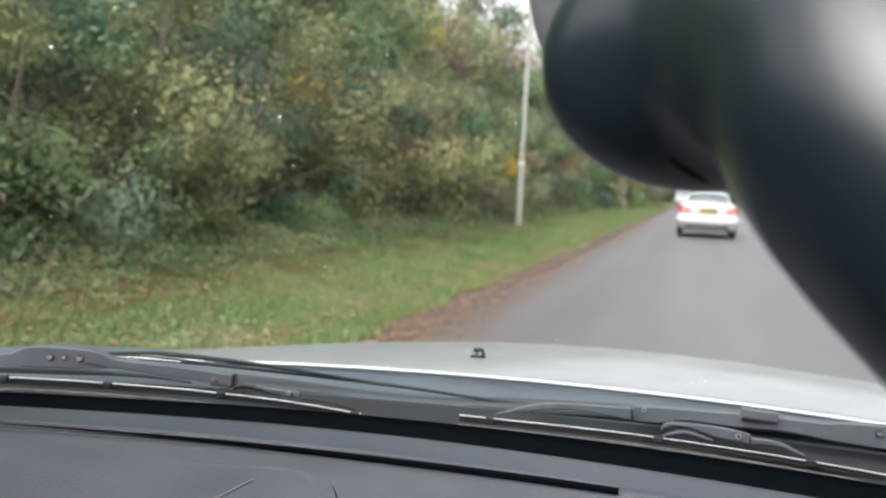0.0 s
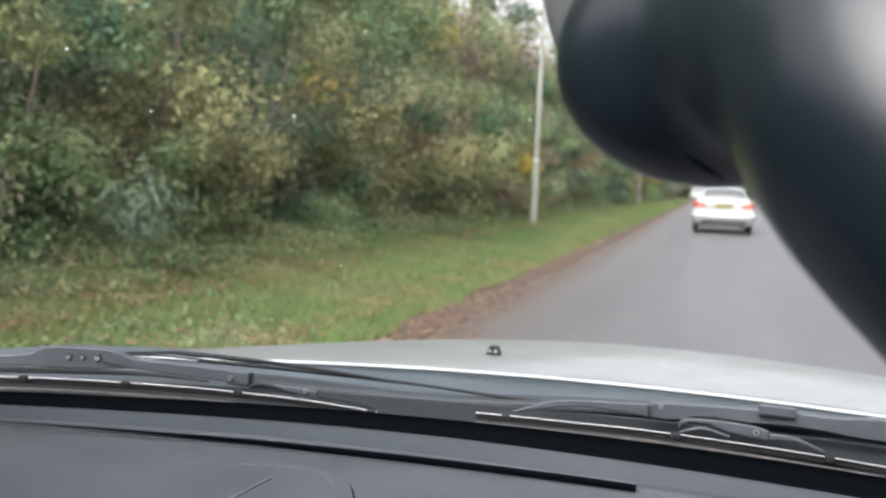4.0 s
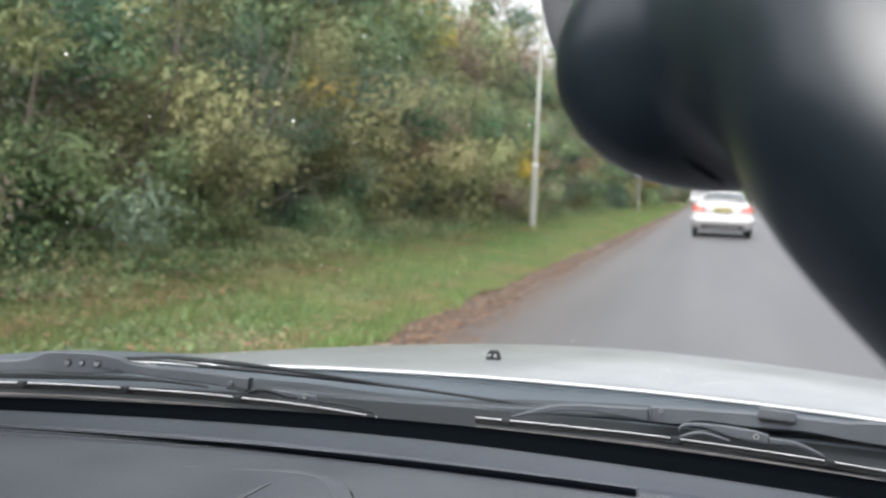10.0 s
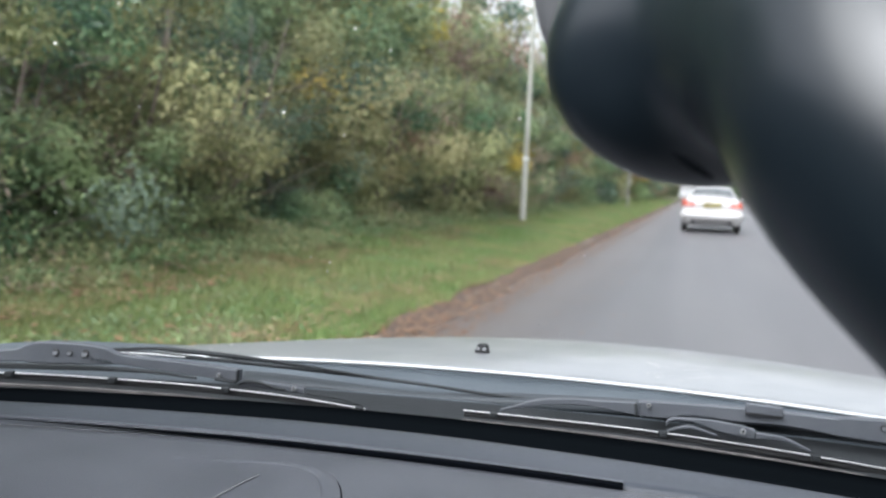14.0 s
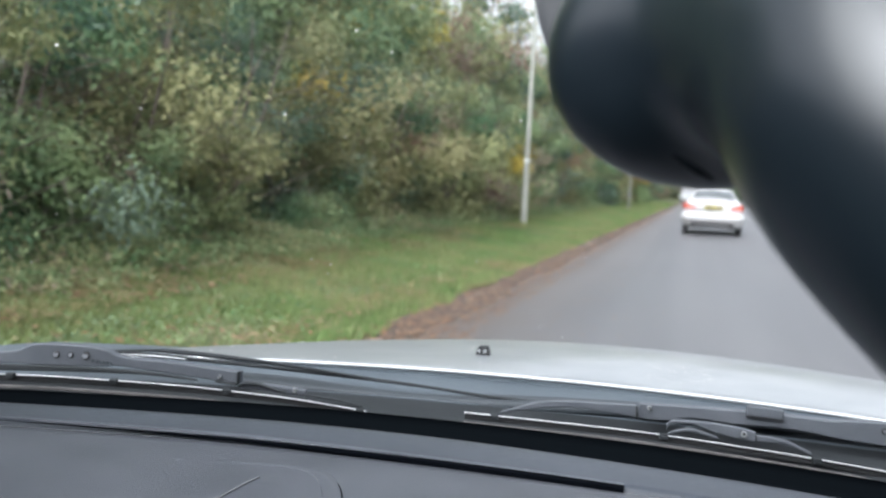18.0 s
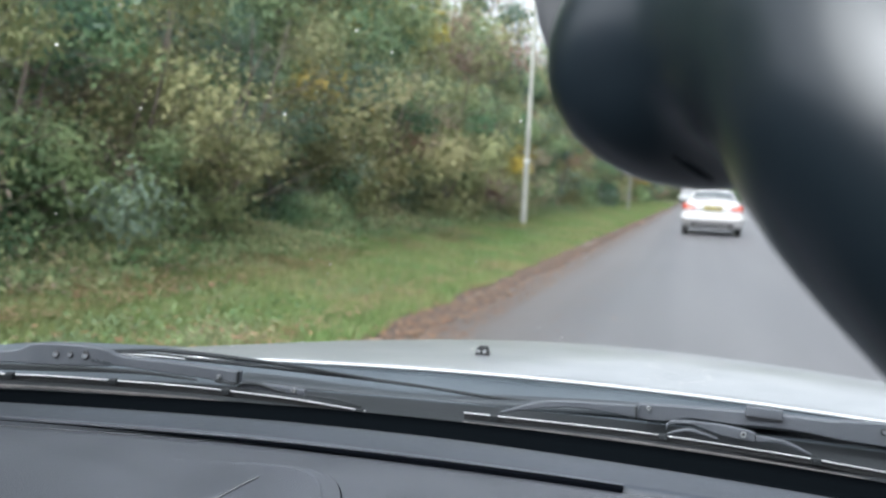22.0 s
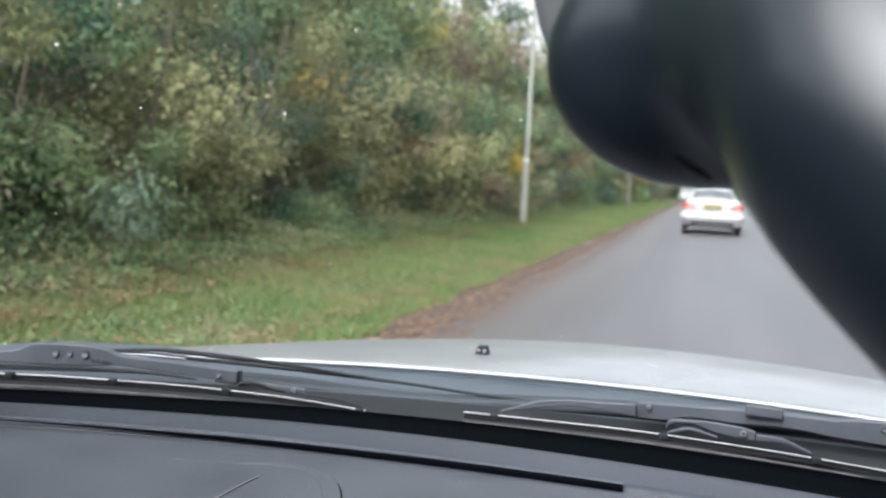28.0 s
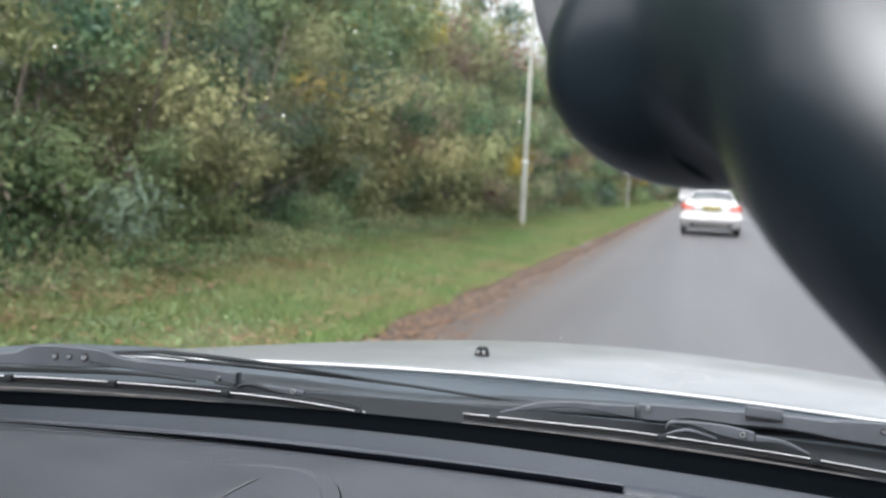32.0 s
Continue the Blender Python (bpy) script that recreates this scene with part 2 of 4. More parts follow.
M_CONCRETE_POST = mat("cream_lamp_post", (0.37, 0.375, 0.335), 0.75, 0, (0.30, 0.31, 0.27), 3, 0.2, 60)
M_DUST_REFLECTION = mat("dust_and_reflection", (0.52, 0.52, 0.50), 0.9)


# ---- building helpers ----
def mesh_of(name, verts, faces, material, smooth=False):
    me = bpy.data.meshes.new(name)
    me.from_pydata([tuple(v) for v in verts], [], faces)
    me.materials.append(material)
    if smooth:
        for p in me.polygons:
            p.use_smooth = True
    me.update()
    return me


def part(name, bm, material, parent=None, label=""):
    """Links a bmesh, a mesh or (verts, faces) as one object under a thing or a part."""
    if isinstance(bm, tuple):
        me = mesh_of(name, bm[0], bm[1], material, len(bm) > 2 and bm[2])
    elif isinstance(bm, bpy.types.Mesh):
        me = bm
    else:
        me = bpy.data.meshes.new(name)
        bmesh.ops.recalc_face_normals(bm, faces=bm.faces)
        bm.to_mesh(me)
        bm.free()
        me.materials.append(material)
    ob = new(name, me)
    if parent:
        ob.parent = parent
    if label:
        tagged(ob, label)
    return ob


def box(sx, sy, sz, at=(0, 0, 0), bevel=0.0, m=None, seg=2):
    bm = bmesh.new()
    bmesh.ops.create_cube(bm, size=1, matrix=Matrix.Translation(at) @ (m or Matrix()) @ Matrix.Diagonal((sx, sy, sz, 1)))
    if bevel:
        bmesh.ops.bevel(bm, geom=bm.edges[:], offset=bevel, segments=seg, affect='EDGES', profile=0.6)
    return bm


def disc(r, depth, m, seg=24, r2=None, bevel=0.0):
    bm = bmesh.new()
    bmesh.ops.create_cone(bm, cap_ends=True, segments=seg, radius1=r, radius2=r if r2 is None else r2, depth=depth, matrix=m)
    if bevel:
        rim = [e for e in bm.edges if len(e.link_faces) == 2 and abs(e.calc_face_angle(0)) > 0.9]
        bmesh.ops.bevel(bm, geom=rim, offset=bevel, segments=2, affect='EDGES')
    return bm


def smooth_line(pts, steps=6):
    """A Catmull-Rom line through a few control points."""
    P = [Vector(p) for p in pts]
    P = [2 * P[0] - P[1]] + P + [2 * P[-1] - P[-2]]
    out = []
    for i in range(1, len(P) - 2):
        for k in range(steps):
            t = k / steps
            a, b, c, d = P[i - 1], P[i], P[i + 1], P[i + 2]
            out.append(0.5 * ((2 * b) + (c - a) * t + (2 * a - 5 * b + 4 * c - d) * t * t + (3 * b - a - 3 * c + d) * t ** 3))
    out.append(P[-2])
    return out


def sweep(pts, profile, scales=None, up=(0, 0, 1), steps=6, smooth=False):
    """A closed profile of (side, up) pairs drawn along a smooth line, capped."""
    line = smooth_line(pts, steps)
    n, k = len(line), len(profile)
    verts, faces = [], []
    for i, p in enumerate(line):
        t = (line[min(i + 1, n - 1)] - line[max(i - 1, 0)]).normalized()
        side = t.cross(Vector(up)).normalized()
        u = side.cross(t).normalized()
        s = 1.0
        if scales:
            f = i / (n - 1) * (len(scales) - 1)
            j = min(int(f), len(scales) - 2)
            s = scales[j] + (scales[j + 1] - scales[j]) * (f - j)
        verts += [p + side * a * s + u * b * s for a, b in profile]
    for i in range(n - 1):
        for j in range(k):
            a, b = i * k + j, i * k + (j + 1) % k
            faces.append((a, b, b + k, a + k))
    faces.append(tuple(range(k - 1, -1, -1)))
    faces.append(tuple(range((n - 1) * k, n * k)))
    return verts, faces, smooth


def ring(r, n=10, rx=None):
    return [((rx or r) * math.cos(2 * math.pi * i / n), r * math.sin(2 * math.pi * i / n)) for i in range(n)]


def flat(w, h, b=0.2):
    """A bar's profile, w across the line and h high, with trimmed corners."""
    c = min(w, h) * b
    return [(-w / 2 + c, -h / 2), (w / 2 - c, -h / 2), (w / 2, -h / 2 + c), (w / 2, h / 2 - c), (w / 2 - c, h / 2), (-w / 2 + c, h / 2), (-w / 2, h / 2 - c), (-w / 2, -h / 2 + c)]


def sheet(fx, nu, nv, thick=None):
    """A grid surface fx(u, v) -> point, u and v from 0 to 1; with thickness, closed underneath."""
    verts = [Vector(fx(i / nu, j / nv)) for j in range(nv + 1) for i in range(nu + 1)]
    w = nu + 1
    faces = [(j * w + i, j * w + i + 1, (j + 1) * w + i + 1, (j + 1) * w + i) for j in range(nv) for i in range(nu)]
    if thick:
        n0 = len(verts)
        verts += [v - Vector((0, 0, thick)) for v in verts]
        faces += [tuple(n0 + k for k in reversed(f)) for f in faces[:]]
        rim = [i for i in range(w)] + [j * w + nu for j in range(1, nv + 1)] + [nv * w + i for i in range(nu - 1, -1, -1)] + [j * w for j in range(nv - 1, 0, -1)]
        for a, b in zip(rim, rim[1:] + rim[:1]):
            faces.append((b, a, a + n0, b + n0))
    return verts, faces, True


def join(pieces):
    verts, faces = [], []
    for v, f, _ in pieces:
        n = len(verts)
        verts += v
        faces += [tuple(n + i for i in q) for q in f]
    return verts, faces, True


def empty(name, at=(0, 0, 0)):
    ob = new(name)
    ob.location = at
    return ob


# ---- ground, road, verges ----
def verge_z(x):
    d = max(0.0, -2.45 - x)
    return 0.022 + 0.105 * d - 0.004 * d * d


def ripple(x, y, s=0.35, a=0.03):
    return a * noise.noise((x * s * 3, y * s, 1.7)) + a * 0.6 * noise.noise((x * 2.1, y * 1.3, 4.2))


tagged(part("ground", (*sheet(lambda u, v: (-900 + 1800 * u, -900 + 1800 * v, -0.06), 12, 12),), M_FIELD),
       "dull green and brown field ground reaching the horizon", "ground", kind="structure")
tagged(part("road", (*sheet(lambda u, v: (-2.6 + 9.8 * u, -60 + 460 * v, 0.03 * math.sin(math.pi * max(0, u - 0.06) / 0.94)), 16, 60),), M_ROAD),
       "damp grey asphalt country road beside the verge", "road", kind="structure")
tagged(part("verge", (*sheet(lambda u, v: (lambda x, y: (x + (1 - u) ** 8 * (0.10 * noise.noise((y * 0.9, 0, 6)) + 0.04 * noise.noise((y * 3.1, 0, 7))), y, verge_z(x) + ripple(x, y)))(-2.42 - 14 * u ** 1.4, -12 + 170 * v), 50, 800),), M_GRASS_GROUND),
       "green grass verge strewn with autumn leaves", "grass verge", kind="structure")
tagged(part("verge", (*sheet(lambda u, v: (7.25 + 14 * u ** 1.4, -12 + 170 * v, 0.05 + 0.5 * u + ripple(30 * u, 170 * v)), 14, 80),), M_GRASS_GROUND),
       "green grass verge on the far side of the road", "grass verge", kind="structure")
tagged(part("leaf_litter", (*sheet(lambda u, v: (lambda y: (-2.62 + (0.66 + 0.18 * noise.noise((y * 0.35, 0, 3)) + 0.08 * noise.noise((y * 1.7, 0, 8)) + 0.05 * noise.noise((y * 5.1, 0, 2))) * u, y,
                                                          0.045 * (1 - u) ** 1.5 + 0.022 * (1 - u) * noise.noise((u * 5, y * 2.5, 0)) - 0.006 * u ** 3))(-12 + 130 * v), 8, 1300),), M_LITTER_BED),
       "reddish brown leaf mould along the road edge", "leaf litter", kind="stuff")
for k in range(28):
    line = part("centre_line", box(0.1, 2.0, 0.006, (0, 0, 0), 0.001), M_PAINT_LINE)
    line.location = (2.55, 8 + k * 6.0, 0.033)
    tagged(line, "worn white dash of the centre line on the asphalt", "road marking", "centre line dashes", "structure")

# ---- the car that carries the camera ----
CX = -0.1


def back_set(x):
    return 0.12 * ((x - CX) / 0.8) ** 2


def across(x, y0, z):
    """A point on a line that bows across the car, y0 ahead at its middle."""
    return Vector((x, y0 - back_set(x), z))


car = empty("car", (CX, 1.0, 0))
tagged(car, "silver hatchback standing on the road, dark dashboard inside", "car")
ORG = car.location.copy()
car.matrix_world = pose(0, 0, 0, 0, 0, ASKEW) @ Matrix.Translation(ORG)


def cpart(name, bm, material, parent=None, label=""):
    """A part of the car, given in the world's place."""
    ob = part(name, bm, material, parent or car, label)
    if parent is None:
        ob.location = -ORG
    return ob


def bonnet_z(x, v):
    return 0.9632 - 0.012 * x + 0.0256 * v - 0.139 * v * v - (0.029 + (0.098 if x < 0 else 0.015) * max(v, 0)) * x * x


def bonnet_point(u, w):
    x = -0.93 + 1.62 * u
    v = 1.0 * w
    pull = 0.25 * max(0, abs(x - CX) - 0.5) * w
    return (x, 1.45 - back_set(x) + v * (1 - 0.10 * ((x - CX) / 0.8) ** 2) - pull, bonnet_z(x, v) - 0.25 * max(0, abs(x - CX) - 0.70) ** 1.5)


bonnet = cpart("bonnet", (*sheet(bonnet_point, 40, 30, 0.007),), M_SILVER, None, "silver painted bonnet with dusty spots and a painted-in reflection")
part("rear_lip", sweep([Vector(bonnet_point(i / 14, 0)) + Vector((0, -0.004, 0.001)) for i in range(15)], flat(0.005, 0.0042, 0.3), steps=3), M_EDGE_HIGHLIGHT, bonnet, "folded rear edge of the bonnet with its highlight painted in")


part("rear_flange", sweep([Vector(bonnet_point(i / 14, 0)) + Vector((0, -0.001, -0.0105)) for i in range(15)], flat(0.004, 0.016, 0.2), steps=3), M_COWL, bonnet, "blue-grey flange under the bonnet edge")


drnd = random.Random(9)
dv, df = [], []
for k in range(34):
    p = Vector(bonnet_point(drnd.uniform(0.12, 0.9), drnd.uniform(0.02, 0.5))) + Vector((0, 0, 0.0012))
    rr = drnd.choice((0.0006, 0.0007, 0.0009, 0.0015))
    i0 = len(dv)
    for q in range(6):
        a = q * math.pi / 3
        dv.append(p + Vector((rr * math.cos(a) * drnd.uniform(0.8, 2.2), rr * math.sin(a) * 2, 0)))
    df.append(tuple(range(i0, i0 + 6)))
# a pale reflection on the bonnet, put in as clustered specks
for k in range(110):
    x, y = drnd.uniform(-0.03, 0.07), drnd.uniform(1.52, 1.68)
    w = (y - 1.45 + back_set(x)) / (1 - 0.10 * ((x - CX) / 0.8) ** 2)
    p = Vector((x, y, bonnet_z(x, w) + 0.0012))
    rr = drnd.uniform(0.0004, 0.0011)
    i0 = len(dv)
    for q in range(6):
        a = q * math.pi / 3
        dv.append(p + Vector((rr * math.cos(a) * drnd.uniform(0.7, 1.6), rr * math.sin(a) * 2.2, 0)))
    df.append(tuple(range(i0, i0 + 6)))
tagged(part("dried_spots", (dv, df), M_DUST_REFLECTION, bonnet, "pale dried dirt spots and specks standing for a reflection"), kind="stuff")


def washer(x, y):
    jet = cpart("washer_jet", sweep([(x, y - 0.010, 0.969), (x, y, 0.9695), (x, y + 0.010, 0.968)], [(-0.0125, -0.009), (0.0125, -0.009), (0.0085, 0.004), (0.006, 0.0085), (-0.006, 0.0085), (-0.0085, 0.004)], steps=2), M_RUBBER, None, "small black washer jet")
    part("nozzle", disc(0.0028, 0.006, Matrix.Translation((x - 0.0055, y - 0.010, 0.9705)) @ pose(0, 0, 0, 90), 10), M_STEEL, jet)
    part("nozzle", disc(0.0032, 0.006, Matrix.Translation((x + 0.0045, y - 0.010, 0.9705)) @ pose(0, 0, 0, 90), 10), M_STEEL, jet)


washer(-0.298, 1.615)

# front wings, nose, sides, roof
for s in (-1, 1):
    X = CX + s * 0.83
    cpart("front_wing", sweep([(X + s * 0.02, 1.12, 0.86), (X + s * 0.03, 1.6, 0.845), (X + s * 0.0, 2.05, 0.79), (X - s * 0.14, 2.42, 0.68)],
                              [(-0.05, -0.34), (0.05, -0.34), (0.06, -0.05), (0.03, 0.035), (-0.03, 0.045), (-0.055, 0.0)], steps=6, smooth=True), M_SILVER)
    door = cpart("front_door", sweep([(X + s * 0.02, 1.08, 0.6), (X + s * 0.045, 0.5, 0.6), (X + s * 0.045, -0.15, 0.6)], [(-0.04, -0.34), (0.04, -0.30), (0.05, 0.05), (0.035, 0.33), (-0.03, 0.33)], steps=5), M_SILVER)
    part("door_trim", sweep([(X - s * 0.03, 1.05, 0.62), (X - s * 0.01, -0.12, 0.62)], flat(0.02, 0.6), steps=4), M_TRIM, door)
    cpart("rear_door", sweep([(X + s * 0.045, -0.17, 0.6), (X + s * 0.04, -0.7, 0.6), (X + s * 0.01, -1.35, 0.62)], [(-0.04, -0.34), (0.04, -0.30), (0.05, 0.05), (0.035, 0.33), (-0.03, 0.33)], steps=5), M_SILVER)
    cpart("front_pillar", sweep([(X, 1.04, 0.93), (X - s * 0.05, 0.72, 1.27), (X - s * 0.13, -0.34, 1.52)], flat(0.07, 0.06), steps=4), M_TRIM)
    cpart("middle_pillar", sweep([(X + s * 0.02, -0.16, 0.9), (X - s * 0.12, -0.37, 1.52)], flat(0.09, 0.06), steps=3), M_TRIM)
    cpart("rear_pillar", sweep([(X, -1.42, 0.9), (X - s * 0.1, -1.1, 1.50)], flat(0.12, 0.08), steps=3), M_SILVER)
    for yw in (1.72, -0.95):
        wheel = cpart("wheel", disc(0.20, 0.15, Matrix.Translation((CX + s * 0.76, yw, 0.30)) @ pose(0, 0, 0, 0, 90), 28, None, 0.012), M_RIM, None, "grey alloy wheel")
        part("tyre", sweep([Vector((CX + s * 0.76, yw + 0.25 * math.cos(a), 0.30 + 0.25 * math.sin(a))) for a in [2 * math.pi * i / 24 for i in range(25)]],
                           flat(0.17, 0.10, 0.35), up=(1, 0, 0), steps=1, smooth=True), M_TYRE, wheel)
cpart("front_bumper", sweep([(CX - 0.80, 2.12, 0.48), (CX - 0.5, 2.46, 0.48), (CX, 2.54, 0.48), (CX + 0.5, 2.46, 0.48), (CX + 0.80, 2.12, 0.48)], [(-0.05, -0.26), (0.05, -0.22), (0.07, 0.0), (0.03, 0.22), (-0.06, 0.24)], smooth=True), M_SILVER)
cpart("nose_panel", sweep([(CX - 0.72, 2.20, 0.755), (CX - 0.45, 2.40, 0.765), (CX, 2.46, 0.77), (CX + 0.45, 2.40, 0.765), (CX + 0.72, 2.20, 0.755)], flat(0.05, 0.13), smooth=True), M_DARKTRIM, None, "dark panel between bonnet and bumper")
cpart("rear_bumper", sweep([(CX - 0.80, -1.30, 0.45), (CX - 0.74, -1.54, 0.45), (CX, -1.60, 0.45), (CX + 0.74, -1.54, 0.45), (CX + 0.80, -1.30, 0.45)], flat(0.10, 0.26), smooth=True), M_SILVER)
cpart("rear_window", (*sheet(lambda u, v: (CX + (-0.60 + 1.2 * u) * (1 - 0.1 * v), -1.535 + 0.29 * v, 0.94 + 0.50 * v), 8, 6, 0.012),), M_CARGLASS)
cpart("roof", (*sheet(lambda u, v: (CX - 0.71 + 1.42 * u, -0.32 - 0.86 * v, 1.53 + 0.06 * math.sin(math.pi * u) * (0.5 + 0.5 * math.sin(math.pi * min(1, v + 0.25)))), 14, 14, 0.03),), M_SILVER)
cpart("headlining", (*sheet(lambda u, v: (CX - 0.69 + 1.38 * u, -0.33 - 0.84 * v, 1.49 + 0.05 * math.sin(math.pi * u)), 10, 10),), M_LINING)
cpart("tailgate", sweep([(CX, -1.50, 0.45), (CX, -1.52, 0.85), (CX, -1.16, 1.52)], flat(1.55, 0.05), up=(0, 1, 0.2), steps=5), M_SILVER)
# Unseen wall over the left windows, added to keep light off the mount.
cpart("side_panel", (*sheet(lambda u, v: (CX - 0.845 + 0.13 * v, 1.02 - 2.32 * u - 0.80 * v ** 1.6 * (1 - u), 0.92 + 0.60 * v), 8, 4),), M_TRIM)
cpart("cabin_floor", box(1.6, 2.7, 0.06, (CX, -0.2, 0.27), 0.01), M_TRIM)
cpart("bulkhead", box(1.6, 0.05, 0.6, (CX, 1.05, 0.56), 0.01), M_TRIM)
for s in (-1, 1):
    seat = cpart("front_seat", box(0.5, 0.5, 0.16, (CX + s * 0.38, -0.35, 0.47), 0.05), M_TRIM)
    part("seat_back", box(0.48, 0.14, 0.62, (CX + s * 0.38, -0.68, 0.82), 0.05, pose(0, 0, 0, 14)), M_TRIM, seat)

# cowl: scuttle tray, seal and the black band at the foot of the windscreen
def scuttle_z(v):
    return 0.918 + 0.038 * min(1, v * 2.1) ** 0.8 - 0.05 * max(0, v - 0.52)


cpart("scuttle_panel", (*sheet(lambda u, v: across(-1.04 + 1.72 * u, 1.345 + 0.34 * v, scuttle_z(0.2444 + 0.7556 * v)), 30, 10),), M_COWL, None, "blue-grey plastic scuttle panel")
# The shade below the wipers is put into the tray's colour.
cpart("scuttle_tray", (*sheet(lambda u, v: across(-1.04 + 1.72 * u, 1.235 + 0.112 * v, scuttle_z(0.249 * v) + 0.002 * math.sin(v * 6.28)), 30, 6),), M_COWL_DARK, None, "plastic tray below the wipers, shade put into its dark colour")
cpart("bonnet_seal", sweep([across(-0.785, 1.36, 0.978), across(-0.575, 1.36, 0.969), across(-0.372, 1.36, 0.959), across(-0.25, 1.36, 0.951), across(-0.163, 1.36, 0.947), across(-0.05, 1.36, 0.935)],
                           ring(0.0032, 8), [1.1, 0.9, 0.7, 0.8, 0.8], smooth=True), M_COWL_DARK, None, "dark rubber seal under the bonnet edge")
cpart("seal_end", sweep([across(-0.765, 1.325, 0.985), across(-0.70, 1.325, 0.9890), across(-0.67, 1.325, 0.9885), across(-0.62, 1.325, 0.9860), across(-0.568, 1.335, 0.981), across(-0.50, 1.35, 0.972), across(-0.40, 1.36, 0.9615)],
                       ring(0.0030, 8), [0.5, 0.8, 1.2, 1.2, 1.0, 0.8, 0.5], smooth=True), M_COWL_DARK, None, "raised end of the dark rubber seal")
# Short pale strip painted in as a highlight on the lip.
part("lip_end", sweep([across(-0.745, 1.322, 0.9820), across(-0.70, 1.322, 0.9815), across(-0.655, 1.322, 0.9795)], flat(0.003, 0.0022, 0.3), [0.3, 1, 0.5], steps=4), M_EDGE_HIGHLIGHT, bonnet)
cpart("scuttle_rib", sweep([across(-0.60, 1.375, 0.945), across(-0.35, 1.375, 0.938), across(-0.18, 1.37, 0.944), across(0.0, 1.37, 0.952), across(0.3, 1.37, 0.958), across(0.62, 1.37, 0.945)], flat(0.05, 0.012), smooth=True), M_COWL_RIB)
cpart("windscreen_band", (*sheet(lambda u, v: (lambda x: across(x, 1.222 - 0.12 * v, 0.941 - 0.022 * x - 0.02 * x * x + v * (-0.002 + 0.008 * x + 0.02 * x * x)))(-0.95 + 1.6 * u), 24, 3, 0.004),), M_BAND_AND_SHADE, None, "black band at the foot of the windscreen")


def glass_point(u, v):
    x = (-0.84 + 1.48 * u) * (1 - 0.17 * v) + CX * 0.17 * v
    lo = across(x, 1.235, 0.928 - 0.015 * x)
    return (x, lo.y + (-0.32 - lo.y) * v + 0.33 * math.sin(math.pi * v), lo.z + (1.52 - lo.z) * v + 0.05 * math.sin(math.pi * v))


screen = cpart("windscreen", (*sheet(glass_point, 20, 12),), M_GLASS, None, "clear windscreen with specks of dust")
screen.visible_shadow = False
rnd = random.Random(5)
sv, sf = [], []
SPECKS = [(0.063, 0.362), (0.109, 0.358), (0.258, 0.529), (0.316, 0.626), (0.377, 0.507), (0.299, 0.309), (0.313, 0.302), (0.217, 0.261), (0.43, 0.328), (0.511, 0.35), (0.425, 0.612), (0.436, 0.596), (0.23, 0.656), (0.253, 0.592), (0.03, 0.313), (0.49, 0.5), (0.488, 0.536)]
for u, v in SPECKS + [(rnd.uniform(0.05, 0.6), rnd.uniform(0.1, 0.85)) for k in range(14)]:
    p = Vector(glass_point(u, v)) + Vector((0, -0.002, 0.0))
    r = rnd.choice((0.00055, 0.0006, 0.0007, 0.001))
    e = rnd.uniform(-1, 1)
    i0 = len(sv)
    for q in range(6):
        a = q * math.pi / 3
        sv.append(p + Vector((r * math.cos(a) * (1.5 + e * 0.6), 0, r * math.sin(a))))
    sf.append(tuple(range(i0, i0 + 6)))
specks = part("dust_specks", (sv, sf), M_DUST_REFLECTION, screen, "tiny pale specks on the glass")
tagged(specks, kind="stuff")


# wipers
def bolt(at, r, parent, hole=False):
    r *= 0.85
    high = 0.0016 if hole else 0.004
    b = part("rivet", disc(r, high, Matrix.Translation(at) @ pose(0, 0, 0, 82), 14, r * 0.85), M_STEEL if not hole else M_RUBBER, parent)
    part("rivet_core", disc(r * (0.66 if hole else 0.45), high * 1.25, Matrix.Translation(at) @ pose(0, 0, 0, 75), 12), M_ARM if hole else M_RUBBER, b)


def plate(rows, y0, thick=0.006):
    """A pressed steel plate standing along the cowl; rows of (x, top, bottom), its edges turned back."""
    top = smooth_line([across(x, y0, a) for x, a, b in rows], 5)
    low = smooth_line([across(x, y0, b) for x, a, b in rows], 5)
    verts, faces = [], []
    for p, q in zip(top, low):
        c = min(0.0014, (p.z - q.z) * 0.3)
        verts += [p + Vector((0, 0, -c)), p + Vector((0, c, 0)), p + Vector((0, thick, 0)), q + Vector((0, thick, 0)), q + Vector((0, c, 0)), q + Vector((0, 0, c))]
    for i in range(len(top) - 1):
        for j in range(6):
            a, b = i * 6 + j, i * 6 + (j + 1) % 6
            faces.append((a, b, b + 6, a + 6))
    faces += [tuple(range(5, -1, -1)), tuple(range(len(verts) - 6, len(verts)))]
    return verts, faces, False


